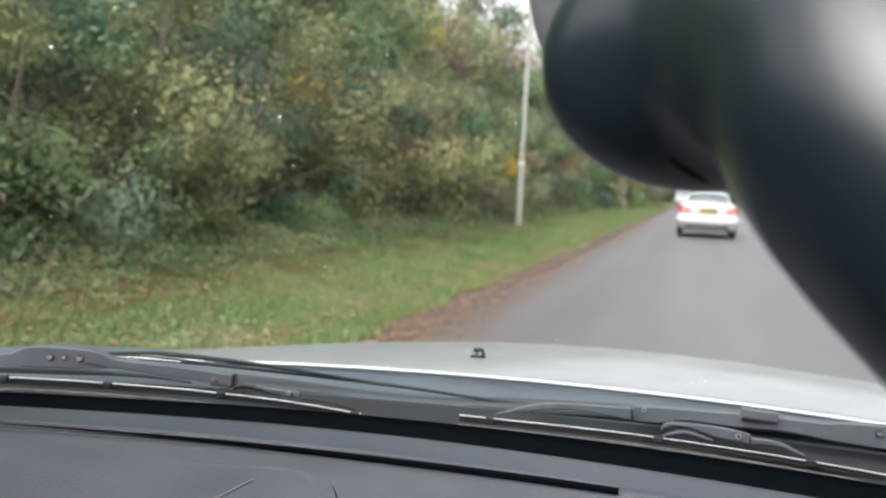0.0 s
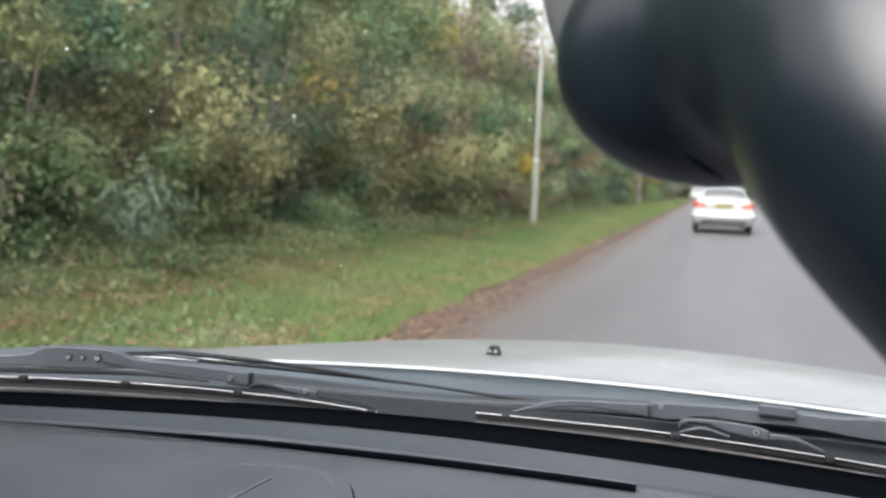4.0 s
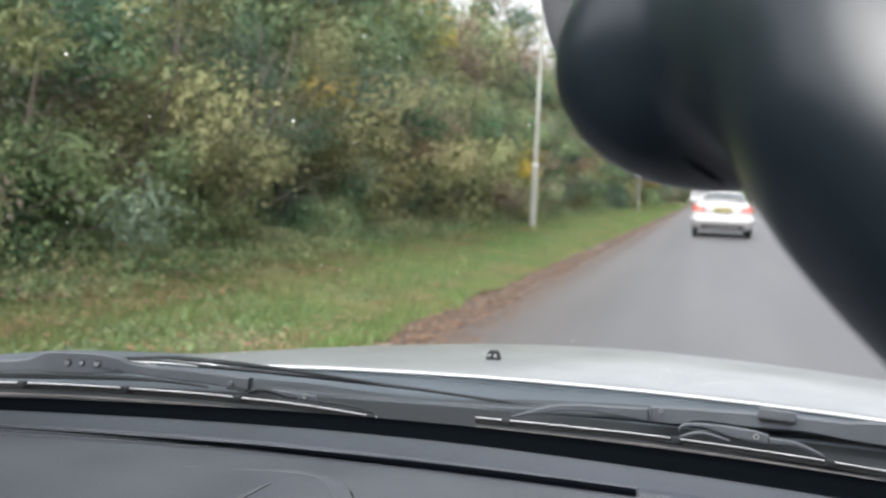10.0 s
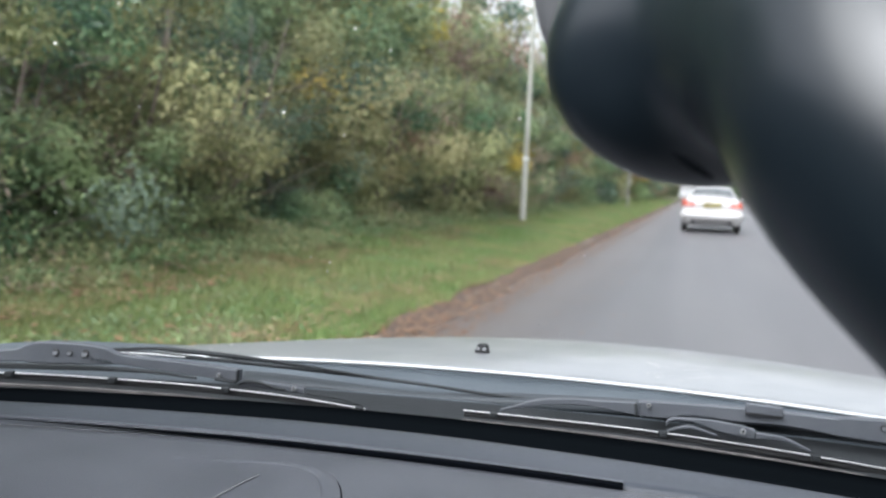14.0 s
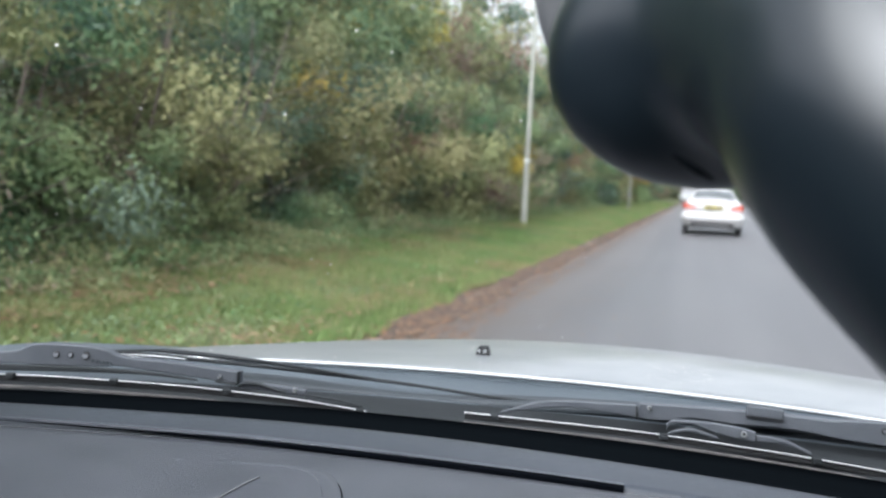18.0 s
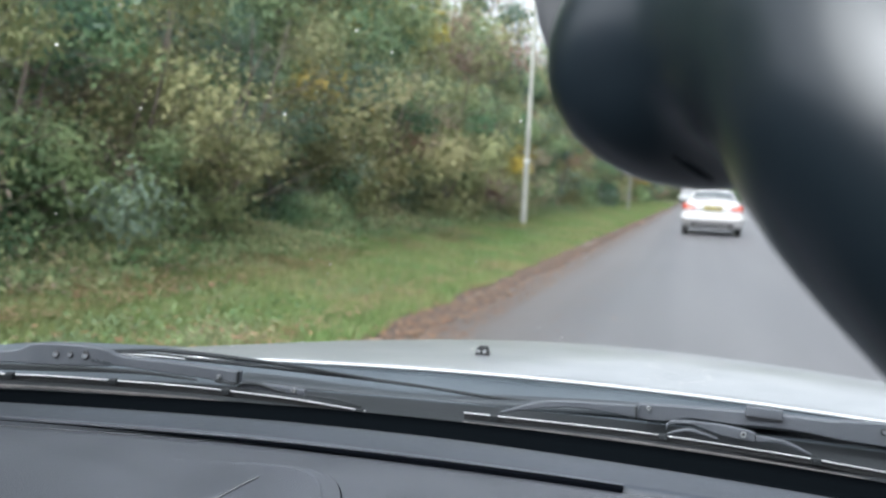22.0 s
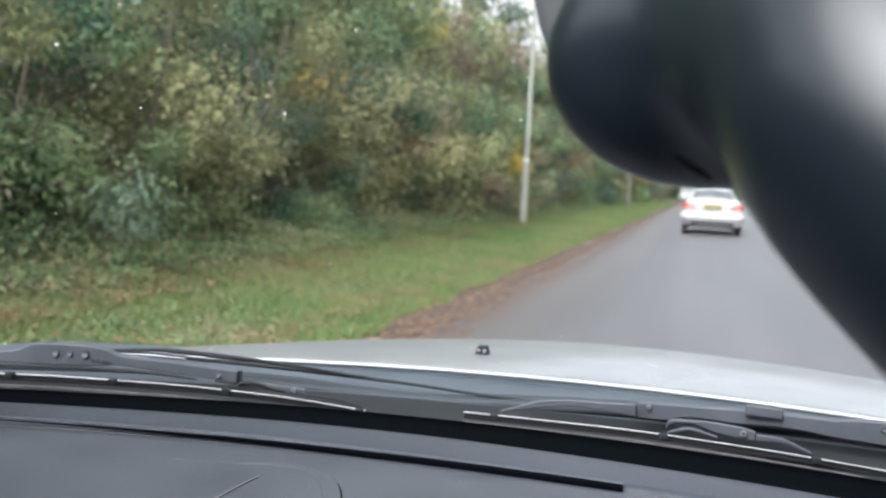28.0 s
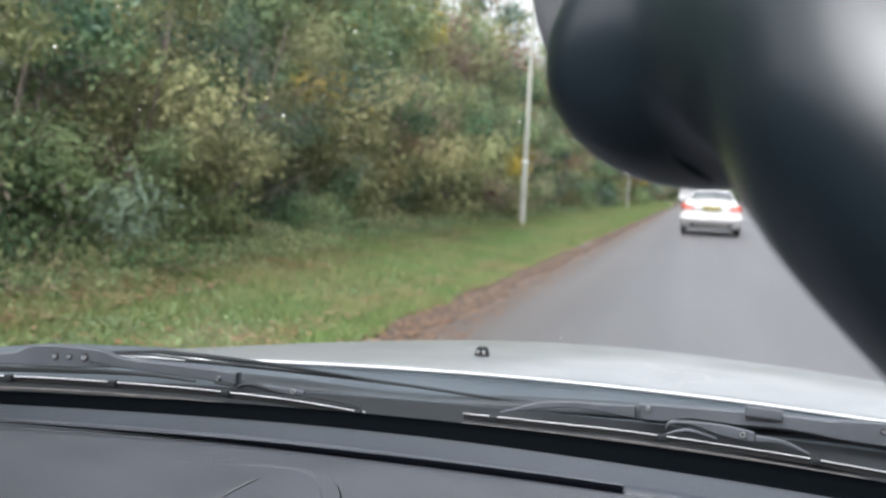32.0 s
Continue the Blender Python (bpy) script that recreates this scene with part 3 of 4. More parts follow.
def wiper(blade_pts, arm, links, clips, edge=1.0):
    wiper_thing = cpart("wiper", plate(arm, 1.306, 0.012), M_ARM, None, "dark grey wiper arm with long blade")
    for k, (rows, skin) in enumerate(links):
        # Links in the arm's paint; dark ones are painted shade between them.
        part("arm_link", plate(rows, 1.299 - 0.002 * (k % 3)), skin, wiper_thing)
    pts = [across(x, 1.27, z) for x, z in blade_pts]
    blade = part("blade", sweep([p - Vector((0, 0, 0.005)) for p in pts], flat(0.008, 0.007)), M_RUBBER, wiper_thing, "black rubber wiper blade")
    # Bright strip put in for light reflected off the blade's flat top.
    part("spine", sweep([p + Vector((0, -0.006, 0.0005)) for p in pts], flat(0.003, 0.0018), steps=4), M_BLADE_GLINT, wiper_thing, "bright strip standing for the glint along the blade")
    part("blade_edge", sweep([p + Vector((0, -0.010, -0.0150)) for p in pts], flat(0.004, 0.0100 * edge)), M_WIPER_RUBBER, wiper_thing, "dusty brown rubber edge")
    # Black strip put in for the shade beneath the blade.
    part("blade_backing", sweep([p + Vector((0, -0.004, -0.0235)) for p in pts], flat(0.006, 0.006)), M_BAND_AND_SHADE, wiper_thing)
    for x, z in clips:
        part("clip", box(0.011, 0.011, 0.0075, across(x, 1.262, z), 0.002, pose(0, 0, 0, 0, 0, 8)), M_COWL_DARK, wiper_thing)
    return wiper_thing


left = wiper([(-0.95, 0.957), (-0.80, 0.957), (-0.651, 0.954), (-0.575, 0.951), (-0.483, 0.946), (-0.384, 0.937)],
             [(-0.99, 0.972, 0.962), (-0.885, 0.981, 0.965), (-0.864, 0.988, 0.965), (-0.845, 0.9935, 0.964), (-0.79, 0.9935, 0.965), (-0.757, 0.989, 0.966), (-0.735, 0.981, 0.967), (-0.66, 0.976, 0.960), (-0.585, 0.970, 0.953), (-0.574, 0.969, 0.9535)],
             [([(-0.569, 0.9550, 0.9480), (-0.550, 0.9565, 0.9480), (-0.512, 0.9545, 0.9450), (-0.480, 0.9520, 0.9435)], M_ARM),
              # The dark rows are plates put in for shade under arm and links.
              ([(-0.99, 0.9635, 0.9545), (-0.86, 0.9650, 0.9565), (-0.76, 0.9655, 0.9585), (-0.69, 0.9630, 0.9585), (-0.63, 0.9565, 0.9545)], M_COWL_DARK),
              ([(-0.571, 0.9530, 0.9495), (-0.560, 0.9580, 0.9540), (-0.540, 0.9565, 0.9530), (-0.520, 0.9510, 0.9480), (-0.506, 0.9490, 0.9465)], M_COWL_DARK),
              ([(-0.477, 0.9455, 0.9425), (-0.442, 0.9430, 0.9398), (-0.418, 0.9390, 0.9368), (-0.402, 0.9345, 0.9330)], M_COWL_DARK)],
             [(-0.855, 0.957), (-0.722, 0.955), (-0.572, 0.951), (-0.392, 0.937)], 0.45)
part("end_bracket", box(0.0022, 0.008, 0.017, across(-0.5735, 1.302, 0.9625), 0.001, pose(0, 0, 0, 0, 3)), M_COWL_DARK, left)
part("bracket_foot", box(0.030, 0.010, 0.0035, across(-0.589, 1.301, 0.9545), 0.001, pose(0, 0, 0, 0, 4)), M_COWL_DARK, left)
for x, w in ((-0.7735, 0.0045), (-0.7675, 0.0040), (-0.7615, 0.0050), (-0.7555, 0.0040), (-0.7500, 0.0035)):
    part("marking", box(w, 0.002, 0.0038, across(x, 1.3055, 0.9735 - 0.12 * (x + 0.7735)), 0.0004), M_COWL_RIB, left, "worn unreadable marking")
for x, r in ((-0.823, 0.0066), (-0.804, 0.0052), (-0.784, 0.0075)):
    bolt(across(x, 1.3055, 0.9803), r * 1.05, left, True)
bolt(across(-0.494, 1.298, 0.9505), 0.0042, left)
bolt(across(-0.600, 1.303, 0.9615), 0.0036, left)

right = wiper([(-0.253, 0.947), (-0.122, 0.946), (-0.007, 0.945), (0.18, 0.939), (0.40, 0.928), (0.60, 0.914)],
              [(-0.031, 0.973, 0.953), (0.005, 0.975, 0.954), (0.034, 0.976, 0.961), (0.09, 0.978, 0.960), (0.15, 0.979, 0.962), (0.206, 0.979, 0.958), (0.222, 0.9815, 0.957), (0.30, 0.985, 0.954), (0.46, 0.980, 0.940)],
              [([(-0.211, 0.945, 0.943), (-0.182, 0.956, 0.9495), (-0.153, 0.965, 0.956), (-0.116, 0.969, 0.960), (-0.08, 0.970, 0.9595), (-0.034, 0.972, 0.955)], M_ARM),
               ([(0.005, 0.952, 0.945), (0.013, 0.958, 0.953), (0.04, 0.960, 0.9545), (0.069, 0.960, 0.947), (0.098, 0.958, 0.9435), (0.114, 0.955, 0.943)], M_ARM),
               ([(0.007, 0.941, 0.939), (0.023, 0.948, 0.944), (0.039, 0.950, 0.946), (0.069, 0.943, 0.941)], M_ARM),
               ([(0.116, 0.951, 0.943), (0.137, 0.9505, 0.944), (0.154, 0.948, 0.9425), (0.181, 0.937, 0.935)], M_ARM)],
              [(-0.213, 0.945), (0.002, 0.944), (0.182, 0.938)])
bolt(across(-0.018, 1.303, 0.9695), 0.0036, right)
bolt(across(0.100, 1.294, 0.9515), 0.0048, right)
bolt(across(0.262, 1.303, 0.975), 0.005, right, True)
part("bracket", box(0.0025, 0.010, 0.017, across(-0.0335, 1.298, 0.9635), 0.001, pose(0, 0, 0, 0, -4)), M_COWL_DARK, right)
part("arm_pad", box(0.0445, 0.010, 0.0125, across(0.1235, 1.3035, 0.9805), 0.002, pose(0, 0, 0, 0, 2)), M_ARM, right)
# Thin black bar standing for the shaded gap below the pad.
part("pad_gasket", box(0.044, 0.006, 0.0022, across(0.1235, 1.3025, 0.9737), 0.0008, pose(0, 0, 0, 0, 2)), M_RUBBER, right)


# dashboard
def sag(x):
    """The dashboard's far edge dips towards the passenger's door."""
    return 0.0055 * max(0.0, (-x - 0.42) / 0.45)


def dash_z(x):
    return 0.955 - 0.02 * x - sag(x)


dash = cpart("dashboard", (*sheet(lambda u, v: (lambda p: (p.x, p.y, p.z + 0.012 * math.sin(math.pi * min(1, v * 1.4)) - 0.10 * max(0, v - 0.85)))(across(-0.9 + 1.56 * u, 0.968 - 0.50 * v, dash_z(-0.9 + 1.56 * u))), 30, 20, 0.03),), M_DASH, None, "dark grey grained dashboard top")
part("demister_strip", (*sheet(lambda u, v: across(-0.9 + 1.56 * u, 1.125 - 0.145 * v, 0.944 - 0.016 * (-0.9 + 1.56 * u) - sag(-0.9 + 1.56 * u) - 0.0135 * max(0.0, -0.65 + 1.56 * u) * (1 - v) + 0.011 * v + 0.004 * math.sin(math.pi * v)), 30, 6, 0.05),), M_DASH_STRIP, dash, "blue-grey strip along the windscreen")
part("front_lip", sweep([across(-0.80 + 0.767 * i / 10, 0.978, 0.9545 - 0.025 * (-0.80 + 0.767 * i / 10) - sag(-0.80 + 0.767 * i / 10)) for i in range(11)], flat(0.0065, 0.006), [0.05, 0.15, 0.35, 0.65, 1, 1.3, 1.4], steps=3), M_DASH_DARK, dash, "dark groove with a rounded lip")
part("lip_edge", sweep([across(-0.80 + 0.767 * i / 10, 0.984, 0.9560 - 0.025 * (-0.80 + 0.767 * i / 10) - sag(-0.80 + 0.767 * i / 10)) for i in range(11)], flat(0.010, 0.005), [0.2, 0.5, 0.8, 1, 1, 1, 1], steps=3), M_DASH, dash)
AB = [(-0.44, 0.845), (-0.384, 0.866), (-0.355, 0.878), (-0.327, 0.880), (-0.301, 0.862), (-0.281, 0.830), (-0.264, 0.788), (-0.240, 0.70)]


def dash_top(x, y):
    v = (0.968 - back_set(x) - y) / 0.50
    return dash_z(x) + 0.012 * math.sin(math.pi * min(1, v * 1.4)) - 0.10 * max(0, v - 0.85)


part("airbag_cover", sweep([(x - 0.004, y - 0.003, dash_top(x, y) - 0.0022 + 0.0016 * min(i, 3) / 3) for i, (x, y) in enumerate(AB)], ring(0.0026, 8, 0.010), smooth=True), M_DASH, dash, "rounded edge of the airbag cover")
part("airbag_gap", sweep([(x + 0.003, y + 0.002, dash_top(x, y) - 0.0005) for x, y in AB[4:]], flat(0.0016, 0.002), [0.3, 1, 1.4, 1.4]), M_DASH_DARK, dash)
part("scuff", sweep([(x, y, dash_top(x, y) + 0.0006) for x, y in ((-0.351, 0.822), (-0.354, 0.790), (-0.358, 0.745))], flat(0.0028, 0.0012), steps=3), M_SCRATCH, dash, "pale scuff on the plastic")

# ---- windscreen mount close to the lens ----
HEAD = Vector((0.0072, 0.4271, 1.2998))
mount = empty("windscreen_mount", HEAD)
mount.matrix_world = pose(0, 0, 0, 0, 0, ASKEW) @ Matrix.Translation(HEAD)
tagged(mount, "black plastic suction mount with thick arm on the windscreen", "phone mount")


def mpart(name, bm, material, label="", parent=None):
    ob = part(name, bm, material, parent or mount, label)
    if parent is None:
        ob.location = -HEAD
    return ob


def lathe(profile, m, n=48, taller=1.0):
    """A turned body: (radius, along) pairs round the z axis of m."""
    verts, faces = [], []
    for r, h in profile:
        verts += [m @ Vector((r * math.cos(2 * math.pi * i / n), r * math.sin(2 * math.pi * i / n) * (taller if i < n / 2 else 1.0), h)) for i in range(n)]
    k = len(profile)
    for j in range(k - 1):
        for i in range(n):
            a, b = j * n + i, j * n + (i + 1) % n
            faces.append((a, b, b + n, a + n))
    faces.append(tuple(range(n - 1, -1, -1)))
    faces.append(tuple(range((k - 1) * n, k * n)))
    return verts, faces, True


to_eye = (Vector(EYE) - HEAD).normalized()
turn = Matrix.Translation(HEAD) @ to_eye.to_track_quat('Z', 'Y').to_matrix().to_4x4() @ Matrix.Diagonal((1.32, 0.99, 1, 1))
head = lathe([(0.995 * q, 0.95 * h * (0.7 if h > 0 else 1.0)) for q, h in ((0.030, -0.05), (0.044, -0.046), (0.0515, -0.034), (0.0548, -0.018), (0.0552, -0.004), (0.053, 0.012), (0.046, 0.026), (0.034, 0.035), (0.018, 0.040), (0.002, 0.041))], turn, 48, 1.35)
CUP = Vector((0.009, 0.524, 1.359))
cup_turn = Matrix.Translation(CUP) @ (Vector(EYE) - CUP).normalized().to_track_quat('Z', 'Y').to_matrix().to_4x4()
mpart("suction_cup", lathe([(0.060, -0.050), (0.080, -0.045), (0.088, -0.020), (0.0903, 0.0), (0.0895, 0.006), (0.080, 0.010), (0.05, 0.011)], cup_turn), M_MOUNT_CUP, "grey suction cup on the glass")
ARM = ((-0.03, 0.392, 0.124, 0.070), (0.14, 0.362, 0.145, 0.036), (0.31, 0.344, 0.154, 0.008), (0.50, 0.328, 0.155, 0.003), (0.73, 0.310, 0.150, 0.003), (1.0, 0.298, 0.145, 0.003), (1.24, 0.294, 0.1375, 0.003))
arm = sweep([Vector(EYE) + d * Vector((0.072 + 0.377 * w + e, 1.0, 0.197 - 0.394 * w)) for w, d, q, e in ARM], ring(0.056, 48), [(d * q + 0.0055) / 0.056 for w, d, q, e in ARM], smooth=True)
SHOULDER = [HEAD + Vector((0.010, -0.004, 0.012)), Vector((0.024, 0.403, 1.312)), Vector((0.040, 0.382, 1.312)), Vector((0.056, 0.365, 1.305))]
shoulder = sweep(SHOULDER, ring(0.05, 40), [0.80, 0.90, 0.98, 1.06], smooth=True)
shell = mpart("arm", join([head, shoulder, arm]), M_MOUNT, "thick smooth black arm with rounded head")
fuse = shell.modifiers.new("fuse", 'REMESH')
fuse.mode, fuse.voxel_size, fuse.use_smooth_shade = 'VOXEL', 0.0035, True
ease = shell.modifiers.new("ease", 'SMOOTH')
ease.factor, ease.iterations = 0.5, 280
mpart("neck", sweep([HEAD + Vector((0, 0.03, 0)), CUP], ring(0.03, 20), smooth=True), M_MOUNT)
mpart("joint_slot", sweep([(-0.003 + 0.0052 * i, 0.386, 1.2639 - 0.0031 * i) for i in range(4)], ring(0.0012, 12), [0.3, 1.1, 1.0, 0.3], smooth=True), M_BAND_AND_SHADE, "dark slot at the joint")

# ---- white saloon ahead ----
def saloon():
    s = empty("saloon_car", (0, 0, 0))
    W = 0.885

    def half(y):
        return W - 0.07 * max(0, (0.5 - y) / 0.5) ** 2 - 0.09 * max(0, (y - 3.7) / 0.8) ** 2

    secs = [(0.0, 0.34, 0.88), (0.05, 0.26, 1.00), (0.22, 0.22, 1.06), (0.9, 0.20, 1.06), (2.0, 0.19, 1.0), (3.2, 0.20, 0.95), (4.2, 0.24, 0.82), (4.45, 0.3, 0.66), (4.5, 0.36, 0.58)]
    verts, faces = [], []
    for y, z0, z1 in secs:
        w = half(y)
        zm = z0 + 0.45 * (z1 - z0)
        prof = [(-w * 0.86, z0), (-w * 0.97, z0 + 0.06), (-w, zm), (-w * 0.975, z1 - 0.19), (-w * 0.87, z1 - 0.07), (-w * 0.62, z1 - 0.005), (0, z1 + 0.012)]
        prof = prof + [(-a, b) for a, b in reversed(prof[:-1])]
        verts += [(a, y, b) for a, b in prof]
    k = 13
    for i in range(len(secs) - 1):
        for j in range(k):
            a, b = i * k + j, i * k + (j + 1) % k
            faces.append((a, b, b + k, a + k))
    faces.append(tuple(range(k - 1, -1, -1)))
    faces.append(tuple(range((len(secs) - 1) * k, len(secs) * k)))
    body = part("body", (verts, faces, True), M_WHITE, s, "white painted body")
    # cabin
    cab = [(0.40, 0.70, 1.06), (0.92, 0.585, 1.31), (1.25, 0.555, 1.39), (2.1, 0.55, 1.425), (2.45, 0.56, 1.37), (3.25, 0.72, 0.95)]
    verts, faces = [], []
    for y, w, z in cab:
        verts += [(-0.78, y, 0.92), (-w, y, z - 0.075), (-w * 0.72, y, z - 0.012), (0, y, z + 0.03), (w * 0.72, y, z - 0.012), (w, y, z - 0.075), (0.78, y, 0.92)]
    for i in range(len(cab) - 1):
        for j in range(6):
            a = i * 7 + j
            faces.append((a, a + 1, a + 8, a + 7))
    faces += [tuple(range(6, -1, -1)), tuple(range(35, 42))]
    part("cabin", (verts, faces, True), M_WHITE, s)
    part("rear_window", (*sheet(lambda u, v: ((-1 + 2 * u) * (0.625 - 0.11 * v), 0.405 + 0.50 * v - 0.012, 1.075 + 0.225 * v + 0.03 * math.sin(math.pi * u)), 12, 8, 0.008),), M_REARGLASS, s, "grey rear window with a sky reflection put into its colour")
    for sd in (-1, 1):
        part("side_window", (*sheet(lambda u, v: (sd * (0.77 - 0.19 * v), 0.85 + 2.1 * u * (1 - 0.32 * v) + 0.25 * v, 0.955 + 0.31 * v), 8, 4, 0.01),), M_CARGLASS, s)
        lamp = part("tail_lamp", sweep([(sd * 0.86, 0.20, 0.86), (sd * 0.81, 0.02, 0.84), (sd * 0.68, -0.03, 0.82), (sd * 0.50, -0.045, 0.80)], [(-0.02, -0.085), (0.02, -0.085), (0.02, 0.09), (-0.02, 0.09)], [1.0, 1.05, 0.8, 0.3]), M_RED_LAMP, s, "red tail lamp")
        part("indicator", box(0.12, 0.02, 0.045, (sd * 0.69, -0.05, 0.80), 0.006), M_AMBER, lamp, "pale indicator lens")
        mir = part("door_mirror", box(0.19, 0.10, 0.12, (sd * 0.955, 2.55, 1.0), 0.03), M_WHITE, s)
        part("mirror_glass", box(0.15, 0.008, 0.09, (sd * 0.955, 2.494, 1.0), 0.003), M_CARGLASS, mir)
        part("exhaust_tip", disc(0.04, 0.14, Matrix.Translation((sd * 0.52, 0.05, 0.285)) @ pose(0, 0, 0, 90), 14), M_DARKTRIM, s)
        for yw in (0.95, 3.65):
            wh = part("wheel", disc(0.215, 0.19, Matrix.Translation((sd * 0.785, yw, 0.315)) @ pose(0, 0, 0, 0, 90), 24, None, 0.01), M_RIM, s)
            part("tyre", sweep([Vector((sd * 0.785, yw + 0.26 * math.cos(a), 0.315 + 0.26 * math.sin(a))) for a in [2 * math.pi * i / 24 for i in range(25)]], flat(0.215, 0.11, 0.3), up=(1, 0, 0), steps=1, smooth=True), M_TYRE, wh)
    part("rear_bumper", sweep([(-0.86, 0.42, 0.50), (-0.82, 0.02, 0.50), (-0.5, -0.10, 0.50), (0, -0.13, 0.50), (0.5, -0.10, 0.50), (0.82, 0.02, 0.50), (0.86, 0.42, 0.50)], [(-0.05, -0.12), (0.05, -0.10), (0.065, 0.06), (0.03, 0.12), (-0.05, 0.12)], smooth=True), M_WHITE, s, "white rear bumper")
    part("bumper_insert", sweep([(-0.62, -0.115, 0.335), (0, -0.165, 0.335), (0.62, -0.115, 0.335)], flat(0.03, 0.05)), M_DARKTRIM, s, "dark lower bumper insert")
    part("boot_lid", sweep([(-0.60, 0.0, 0.88), (0, -0.04, 0.89), (0.60, 0.0, 0.88)], flat(0.03, 0.24)), M_WHITE, s)
    part("boot_spoiler", sweep([(-0.6, 0.05, 1.045), (0, -0.01, 1.065), (0.6, 0.05, 1.045)], flat(0.09, 0.02)), M_WHITE, s)
    plate = part("number_plate", box(0.52, 0.012, 0.112, (0, -0.075, 0.81), 0.004), M_PLATE, s, "yellow plate with dark bars")
    for x in (-0.19, -0.11, -0.03, 0.08, 0.15, 0.22):
        part("plate_bar", box(0.045, 0.004, 0.07, (x, -0.082, 0.81), 0.001), M_BLACK, plate)
    part("boot_handle", box(0.5, 0.02, 0.022, (0, -0.07, 0.905), 0.005), M_CHROME, s, "chrome strip above the plate")
    part("underside", box(1.5, 4.0, 0.08, (0, 2.25, 0.23), 0.02), M_DARKTRIM, s)
    return s


lead = saloon()
lead.location = (0.36, 30.4, 0.03)
tagged(lead, "white saloon car with red tail lamps on the road", "car")


van = empty("van", (-1.6, 128.0, 0.0))
tagged(van, "pale grey panel van far ahead on the road", "van")
part("body", sweep([(0, 0, 1.25), (0, 0.1, 1.27), (0, 2.4, 1.28), (0, 3.4, 1.26)], [(-0.95, -0.85), (0.95, -0.85), (0.97, -0.1), (0.90, 0.88), (0.75, 0.98), (-0.75, 0.98), (-0.90, 0.88), (-0.97, -0.1)], [0.98, 1, 1, 0.98]), M_PALE_VAN, van, "pale grey panelled body")
part("nose", sweep([(0, 3.4, 0.85), (0, 4.3, 0.80), (0, 4.8, 0.70)], [(-0.93, -0.45), (0.93, -0.45), (0.93, 0.2), (0.7, 0.5), (-0.7, 0.5), (-0.93, 0.2)], [1, 0.97, 0.8]), M_PALE_VAN, van)
for sd in (-1, 1):
    dr = part("rear_door", box(0.84, 0.03, 1.55, (sd * 0.43, -0.01, 1.25), 0.01), M_PALE_VAN, van)
    part("door_window", box(0.62, 0.012, 0.5, (sd * 0.43, -0.03, 1.65), 0.02), M_CARGLASS, dr)
    part("tail_lamp", box(0.12, 0.04, 0.42, (sd * 0.90, -0.005, 0.95), 0.02), M_RED_LAMP, van, "red tail lamp")
    for yw in (0.9, 3.9):
        wh = part("wheel", disc(0.2, 0.2, Matrix.Translation((sd * 0.82, yw, 0.33)) @ pose(0, 0, 0, 0, 90), 20), M_RIM, van)
        part("tyre", sweep([Vector((sd * 0.82, yw + 0.27 * math.cos(a), 0.33 + 0.27 * math.sin(a))) for a in [2 * math.pi * i / 20 for i in range(21)]], flat(0.22, 0.12, 0.3), up=(1, 0, 0), steps=1, smooth=True), M_TYRE, wh)
part("bumper", box(1.9, 0.12, 0.2, (0, -0.04, 0.42), 0.03), M_DARKTRIM, van)


# ---- plants ----
def leaf_mesh(name, centres, normals_bias, size, rng, material, spread=0.6):
    """Many small folded leaves at the given places, joined."""
    n = len(centres)
    c = rng.normal(size=(n, 3)) * 0.36 + normals_bias
    c /= np.linalg.norm(c, axis=1)[:, None]
    a = rng.normal(size=(n, 3))
    a -= c * (a * c).sum(1)[:, None]
    a /= np.linalg.norm(a, axis=1)[:, None]
    b = np.cross(c, a)
    s = size * rng.uniform(0.55, 1.35, n)[:, None]
    v = np.stack([centres - a * s, centres + b * s * spread * 0.55 + c * s * 0.12, centres + a * s, centres - b * s * spread * 0.55 + c * s * 0.12], 1).reshape(-1, 3)
    me = bpy.data.meshes.new(name)
    me.vertices.add(n * 4)
    me.vertices.foreach_set("co", v.astype(np.float32).ravel())
    me.loops.add(n * 4)
    me.loops.foreach_set("vertex_index", np.arange(n * 4, dtype=np.int32))
    me.polygons.add(n)
    me.polygons.foreach_set("loop_start", np.arange(0, n * 4, 4, dtype=np.int32))
    me.update(calc_edges=True)
    me.materials.append(material)
    return me


def limb(p0, p1, r0, r1, rng, wob=0.12, sides=6, steps=2):
    p0, p1 = np.array(p0), np.array(p1)
    L = np.linalg.norm(p1 - p0)
    pts = [p0 + (p1 - p0) * t + (rng.normal(size=3) * wob * L * (0 < t < 1)) * 0.5 for t in (0, 0.33, 0.66, 1)]
    up = (1, 0.1, 0) if abs((p1 - p0)[2]) > 0.7 * L else (0, 0, 1)
    return sweep(pts, ring(r0, sides), [1, 0.75 + 0.25 * r1 / r0, 0.4 + 0.6 * r1 / r0, r1 / r0], up=up, steps=steps, smooth=True)


